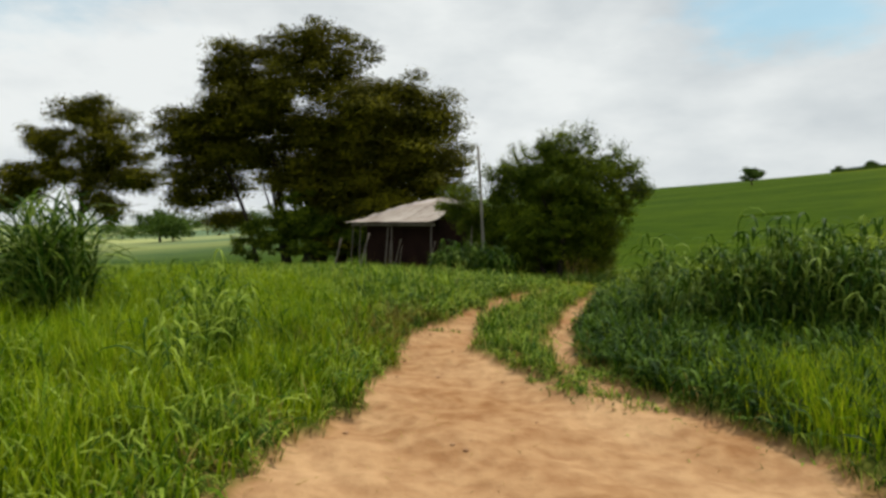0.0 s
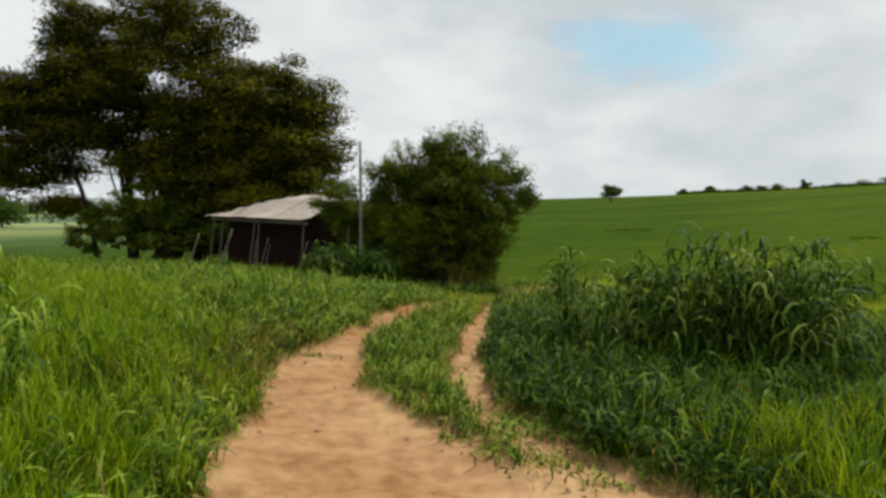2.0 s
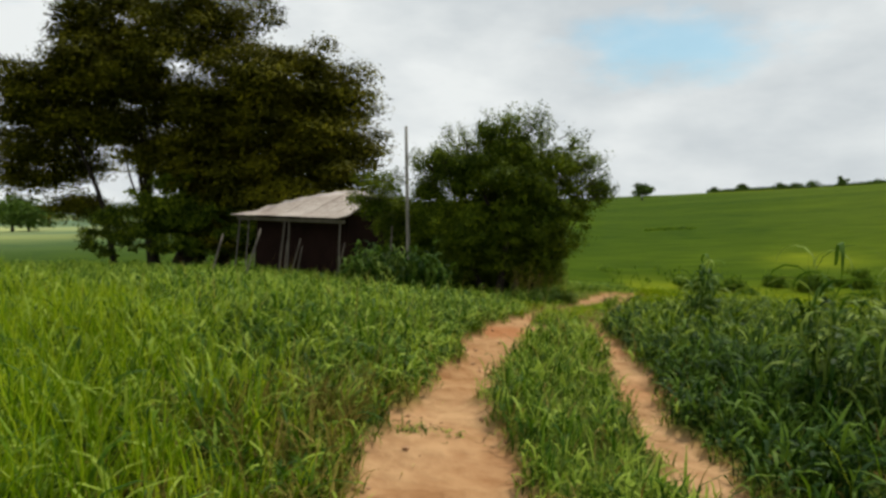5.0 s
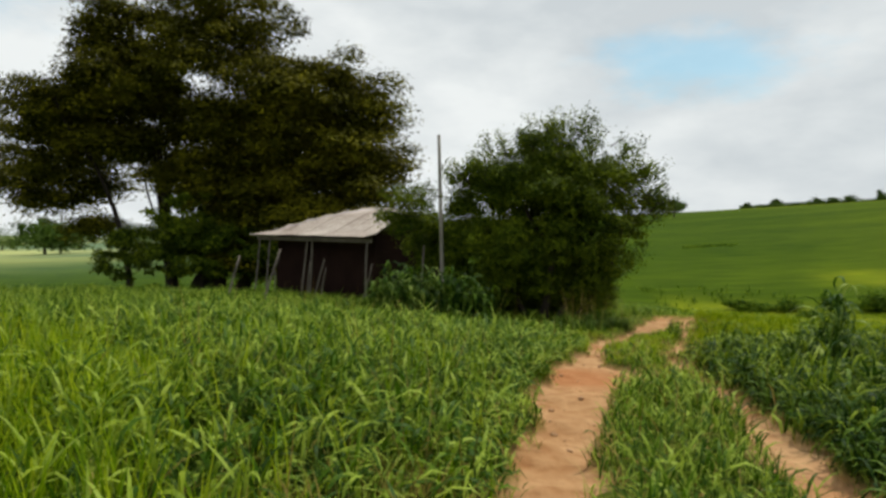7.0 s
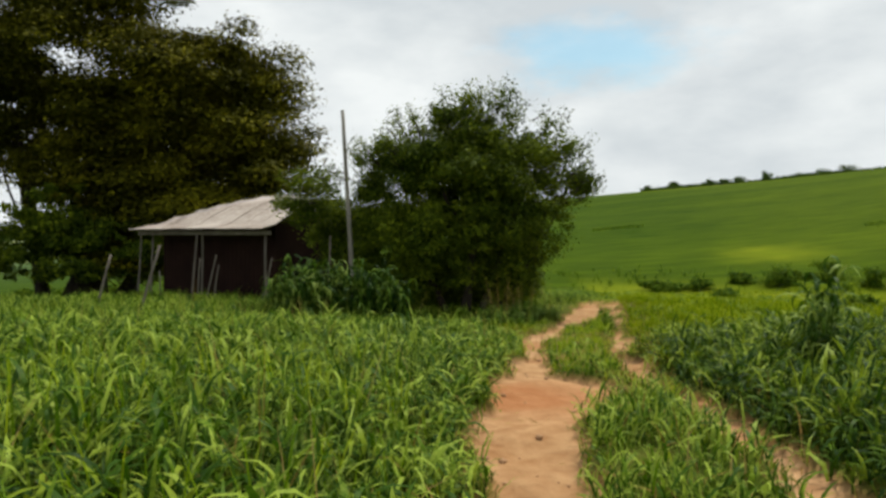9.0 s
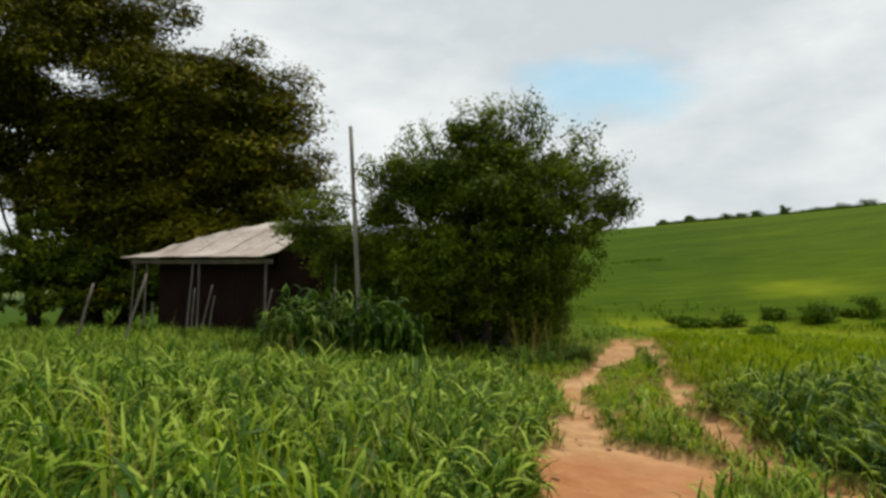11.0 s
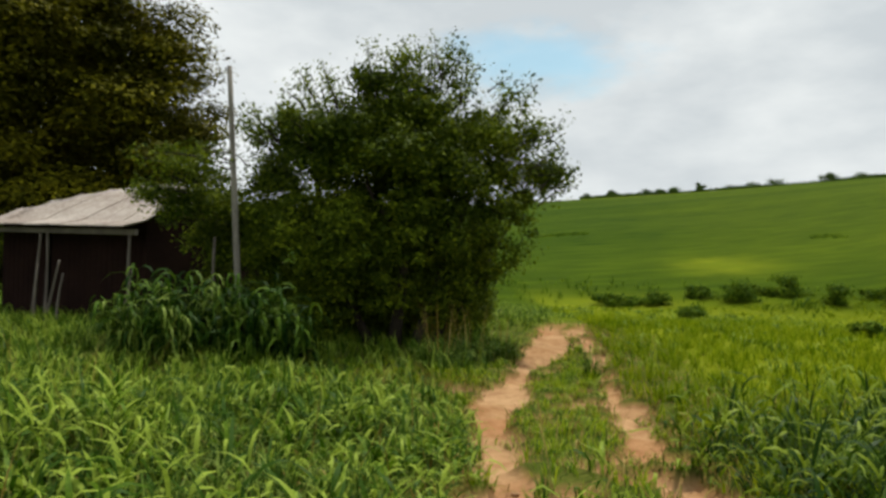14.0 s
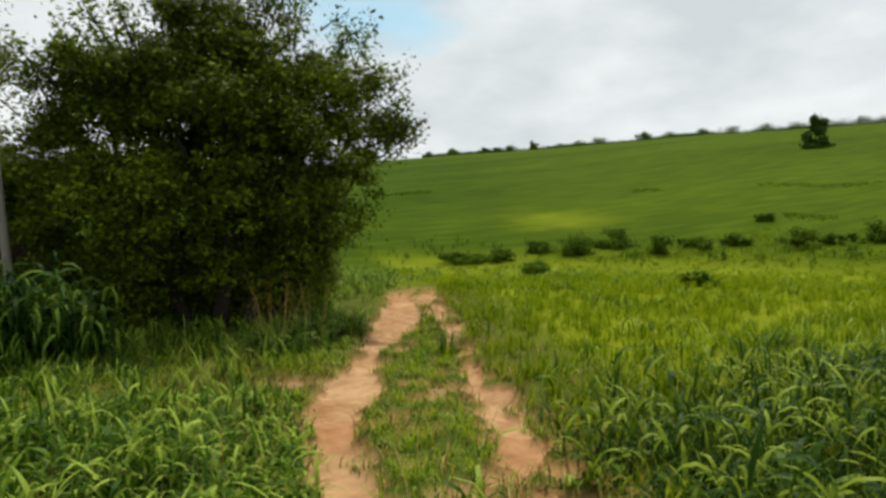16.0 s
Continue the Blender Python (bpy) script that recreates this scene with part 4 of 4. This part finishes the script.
for az, r, h, wd in ((21.4, 37, 0.9, 1.2), (23.4, 38, 1.0, 1.3), (25.4, 39, 0.9, 1.2), (27.3, 30.5, 0.9, 0.6), (28.6, 41.5, 0.9, 0.9), (31.6, 41, 1.7, 0.8), (33.4, 43, 0.8, 1.0), (35.2, 43, 1.6, 0.7), (38.3, 41.3, 1.4, 0.8), (40.8, 43, 0.8, 1.2), (44.2, 44, 0.9, 1.2), (48.1, 43.8, 1.4, 0.9), (50.4, 45, 0.8, 1.0), (53.3, 45.5, 1.6, 0.8), (57.8, 47, 1.4, 0.9), (60.0, 45, 0.9, 1.0), (62.5, 43.5, 1.3, 0.8), (65.0, 44, 1.1, 1.2), (46.4, 51.5, 0.8, 0.7), (38.0, 22.5, 0.6, 0.4)):
    low_bush(az, r, h, wd)
for az, r, h, wd in ((-33.0, 40, 1.3, 3.0), (-35.5, 42, 1.4, 3.2), (-30.5, 44, 1.2, 3.0), (-28.5, 34, 1.2, 2.0), (-38.5, 40, 1.1, 3.0), (-27.0, 40, 1.4, 2.5)):
    low_bush(az, r, h, wd, "dark shrubs below the tree beside the shed")

sward("rank_grass", "taller rank green grass in the dip of the pasture", (8, 44, 36, 56), 7, lambda x, y: np.exp(-((np.hypot(x, y - 12) - 41.5 - 2.0 * wobble(x, y, 0.12, 2.0)) / 2.6) ** 2) * (0.45 + 0.55 * (wobble(x, y, 0.5, 4.0) > 0)), LEAF_SHRUB, (0.35, 0.8), (0.05, 0.12), lean=(0.0, 0.4), curl=(0.2, 0.9), tuft=0.3)


def field_strip(az0, az1, r, tall):
    """A long low strip of grass along the contour of the field, mostly drawing ridge shadow lines."""
    k = int(abs(az1 - az0) * r * 0.9) + 60
    az = np.radians(rng.uniform(az0, az1, k))
    rr = r * (1 + 0.012 * np.sin(az * 40)) + rng.normal(0, 0.3 + r / 150, k)
    me = blades("contour_strip", rr * np.sin(az), 12 + rr * np.cos(az), tall * rng.uniform(0.5, 1.0, k), rng.uniform(0.15, 0.4, k), rng.uniform(0, 0.4, k), rng.uniform(0.2, 0.9, k), LEAF_SHRUB if r < 200 else LEAF_FAR)
    return tagged(new("contour_strip", me), "dark strip of grass along the field, drawn for ridge shadow lines and skyline growth", "grass", kind="stuff")


# The first four stand in for ridge shadow lines; the last is skyline growth.
for az0, az1, r, tall in ((16.6, 21.0, 76, 0.16), (46.7, 54.9, 69, 0.10), (37.4, 39.9, 68, 0.10), (47.8, 51.3, 53, 0.12), (21, 68, 284, 2.2)):
    field_strip(az0, az1, r, tall)

# ---------------------------------------------------------------- shed
EAVE_A, EAVE_B, EAVE_Z = Vector((-10.5, 33.3, 0)), Vector((-5.3, 30.09, 0)), 1.47
u_dir = (EAVE_B - EAVE_A).normalized()
v_dir = Vector((-u_dir.y, u_dir.x, 0))
LONG, HALF, RISE = (EAVE_B - EAVE_A).length, 2.9, 1.30
shed = thing("shed", "low old shed with a pale fibre-cement hip roof and red walls coloured dark as in shade", "shed")
SHED_Z = float(land_z(-7.0, 31.0)) - 0.15


def at(a, b, z):
    p = EAVE_A + u_dir * a + v_dir * b
    return Vector((p.x, p.y, z))


def slab(bm, corners, thick):
    """A plate with the given upper corners and thickness downwards."""
    top = [bm.verts.new(c) for c in corners]
    low = [bm.verts.new(c - Vector((0, 0, thick))) for c in corners]
    bm.faces.new(top)
    bm.faces.new(low[::-1])
    for k in range(len(top)):
        j = (k + 1) % len(top)
        bm.faces.new((top[k], low[k], low[j], top[j]))


def roof_z(b, a):
    """Height of the roof over the plan point a along the eave, b in from it, with a little sag."""
    d = min(b, 2 * HALF - b, 0.95 * a, LONG - a + 1.2)
    bow = 0.10 * math.sin(math.pi * min(max(d / HALF, 0), 1))
    return EAVE_Z + bow + RISE * max(d, 0) / HALF - 0.05 * math.sin(math.pi * min(max(a / LONG, 0), 1)) * (d / HALF)


def sheet(a0, a1, b0, b1, lift):
    """One corrugated roof sheet between two lines along the eave and two up the slope."""
    bm = bmesh.new()
    na, nb = 14, 3
    grid = []
    for j in range(nb + 1):
        b = b0 + (b1 - b0) * j / nb
        row = []
        for i in range(na + 1):
            a = a0 + (a1 - a0) * i / na
            row.append(bm.verts.new(at(a, b, roof_z(b, a) + lift + 0.018 * math.cos(math.pi * i))))
        grid.append(row)
    for j in range(nb):
        for i in range(na):
            bm.faces.new((grid[j][i], grid[j][i + 1], grid[j + 1][i + 1], grid[j + 1][i]))
    ret = bmesh.ops.extrude_face_region(bm, geom=list(bm.faces))
    bmesh.ops.translate(bm, vec=(0, 0, -0.012), verts=[e for e in ret["geom"] if isinstance(e, bmesh.types.BMVert)])
    bmesh.ops.recalc_face_normals(bm, faces=list(bm.faces))
    part("roof_sheet", bm, ROOF_SHEET, shed)


for side in range(2):
    for k in range(9):
        a0 = LONG * k / 9
        for j in range(2):
            b0, b1 = (-0.35, 1.45) if j == 0 else (1.35, HALF)
            if side:
                b0, b1 = 2 * HALF - b1, 2 * HALF - b0
            sheet(a0 - 0.03, a0 + LONG / 9 + 0.03, b0, b1, 0.012 * j + 0.004 * (k % 2) + rng.normal() * 0.003)


def box_between(name, a0, a1, b0, b1, z0, z1, mat, parent, label=""):
    bm = bmesh.new()
    slab(bm, [at(a0, b0, z1), at(a1, b0, z1), at(a1, b1, z1), at(a0, b1, z1)], z1 - z0)
    bmesh.ops.bevel(bm, geom=list(bm.edges), offset=0.008, segments=1, affect="EDGES")
    return part(name, bm, mat, parent, label)


n_boards = 26
for k in range(n_boards):
    a0 = 0.5 + (LONG - 1.1) * k / n_boards
    wdt = (LONG - 1.1) / n_boards - 0.012
    if k not in (9, 10, 11):
        box_between("wall_board", a0, a0 + wdt, 0.75, 0.775, SHED_Z, EAVE_Z + 0.14 + rng.normal() * 0.01, WALL_RED_SHADED, shed)
box_between("back_wall", 0.49, LONG - 0.6, 2 * HALF - 0.6, 2 * HALF - 0.45, SHED_Z, EAVE_Z + 0.1, WALL_RED_SHADED, shed)
box_between("end_wall", 0.4, 0.49, 0.75, 2 * HALF - 0.45, SHED_Z, EAVE_Z + 0.2, WALL_RED_SHADED, shed)
box_between("end_wall", LONG - 0.6, LONG - 0.45, 0.75, 2 * HALF - 0.45, SHED_Z, EAVE_Z + 0.3, WALL_RED_SHADED, shed)
box_between("door_panel", 0.5 + (LONG - 1.1) * 9 / n_boards, 0.5 + (LONG - 1.1) * 12 / n_boards - 0.02, 0.82, 0.86, SHED_Z, EAVE_Z + 0.05, WALL_RED_SHADED, shed, "recessed wooden door coloured dark as in shade")
box_between("eave_beam", 0.0, LONG, 0.0, 0.09, EAVE_Z - 0.20, EAVE_Z - 0.07, POST_WOOD, shed)
for a, lean_u in ((0.15, -0.1), (0.75, 0.0), (2.9, -0.15), (3.15, 0.05), (5.9, 0.18), (8.4, 0.0)):
    bm = bmesh.new()
    foot, head = at(a + lean_u, -0.05, SHED_Z), at(a, 0.04, EAVE_Z - 0.2)
    tube(bm, *limb(foot, head, 0.038, 0.03, 0.02, 5), 8)
    part("porch_post", bm, POST_WOOD, shed, smooth_shade=True)
for k, (a, b, h, ln) in enumerate(((3.9, -0.8, 1.5, 0.1), (4.2, -0.8, 1.6, 0.5), (4.5, -0.7, 1.3, 0.2), (6.3, -0.6, 1.5, 0.45), (1.9, -0.6, 1.1, 0.0))):
    stake = thing("wooden_stake", "thin weathered stake leaning in front of the shed", "stake", "stakes before the shed")
    bm = bmesh.new()
    p = at(a, b, 0)
    z = float(land_z(p.x, p.y)) - 0.1
    q = at(a + ln, b, z + h)
    tube(bm, *limb((p.x, p.y, z), q, 0.03, 0.02, 0.03, 4), 7)
    part("shaft", bm, POST_WOOD, stake, smooth_shade=True)

# leaning prop poles seen beyond the corner of the shed
for x0, y0, x1, z1 in ((-8.0, 27.0, -7.55, 0.95), (-9.3, 27.5, -9.0, 0.7)):
    prop = thing("wooden_prop", "pale leaning pole standing in the grass", "pole", "leaning poles")
    bm = bmesh.new()
    tube(bm, *limb((x0, y0, float(land_z(x0, y0)) - 0.1), (x1, y0 + 0.2, z1), 0.035, 0.028, 0.02, 4), 8)
    part("shaft", bm, POST_WOOD, prop, smooth_shade=True)

# ---------------------------------------------------------------- pole
pole = thing("utility_pole", "thin grey weathered wooden pole leaning slightly", "pole")
bm = bmesh.new()
pz = float(land_z(-2.36, 27.3)) - 0.2
tube(bm, *limb((-2.50, 27.3, pz), (-2.87, 27.4, 4.58), 0.070, 0.046, 0.004, 8), 12)
part("shaft", bm, POLE_WOOD, pole, smooth_shade=True)
bm = bmesh.new()
tube(bm, [(-2.872, 27.4, 4.57), (-2.875, 27.4, 4.60)], [0.048, 0.038], 12)
part("cap", bm, POST_WOOD, pole)

# ---------------------------------------------------------------- clods and stones on the track
for k in range(90):
    y = rng.uniform(3.0, 22)
    lo, hi = np.interp(y, RUT_Y, LEFT_A), np.interp(y, RUT_Y, LEFT_B)
    x = rng.uniform(lo, hi)
    r = 0.008 + 0.03 * rng.uniform() ** 2
    bm = bmesh.new()
    bmesh.ops.create_icosphere(bm, subdivisions=1, radius=r)
    for v in bm.verts:
        v.co *= rng.uniform(0.75, 1.2)
        v.co.z *= 0.6
    bmesh.ops.translate(bm, vec=(x, y, float(land_z(x, y)) + r * 0.25), verts=list(bm.verts))
    me = bpy.data.meshes.new("soil_clod")
    bm.to_mesh(me)
    bm.free()
    me.materials.append(STONE_MAT)
    tagged(new("soil_clod", me), "small crumbling orange soil clod on the track", "clod", "clods on the track")
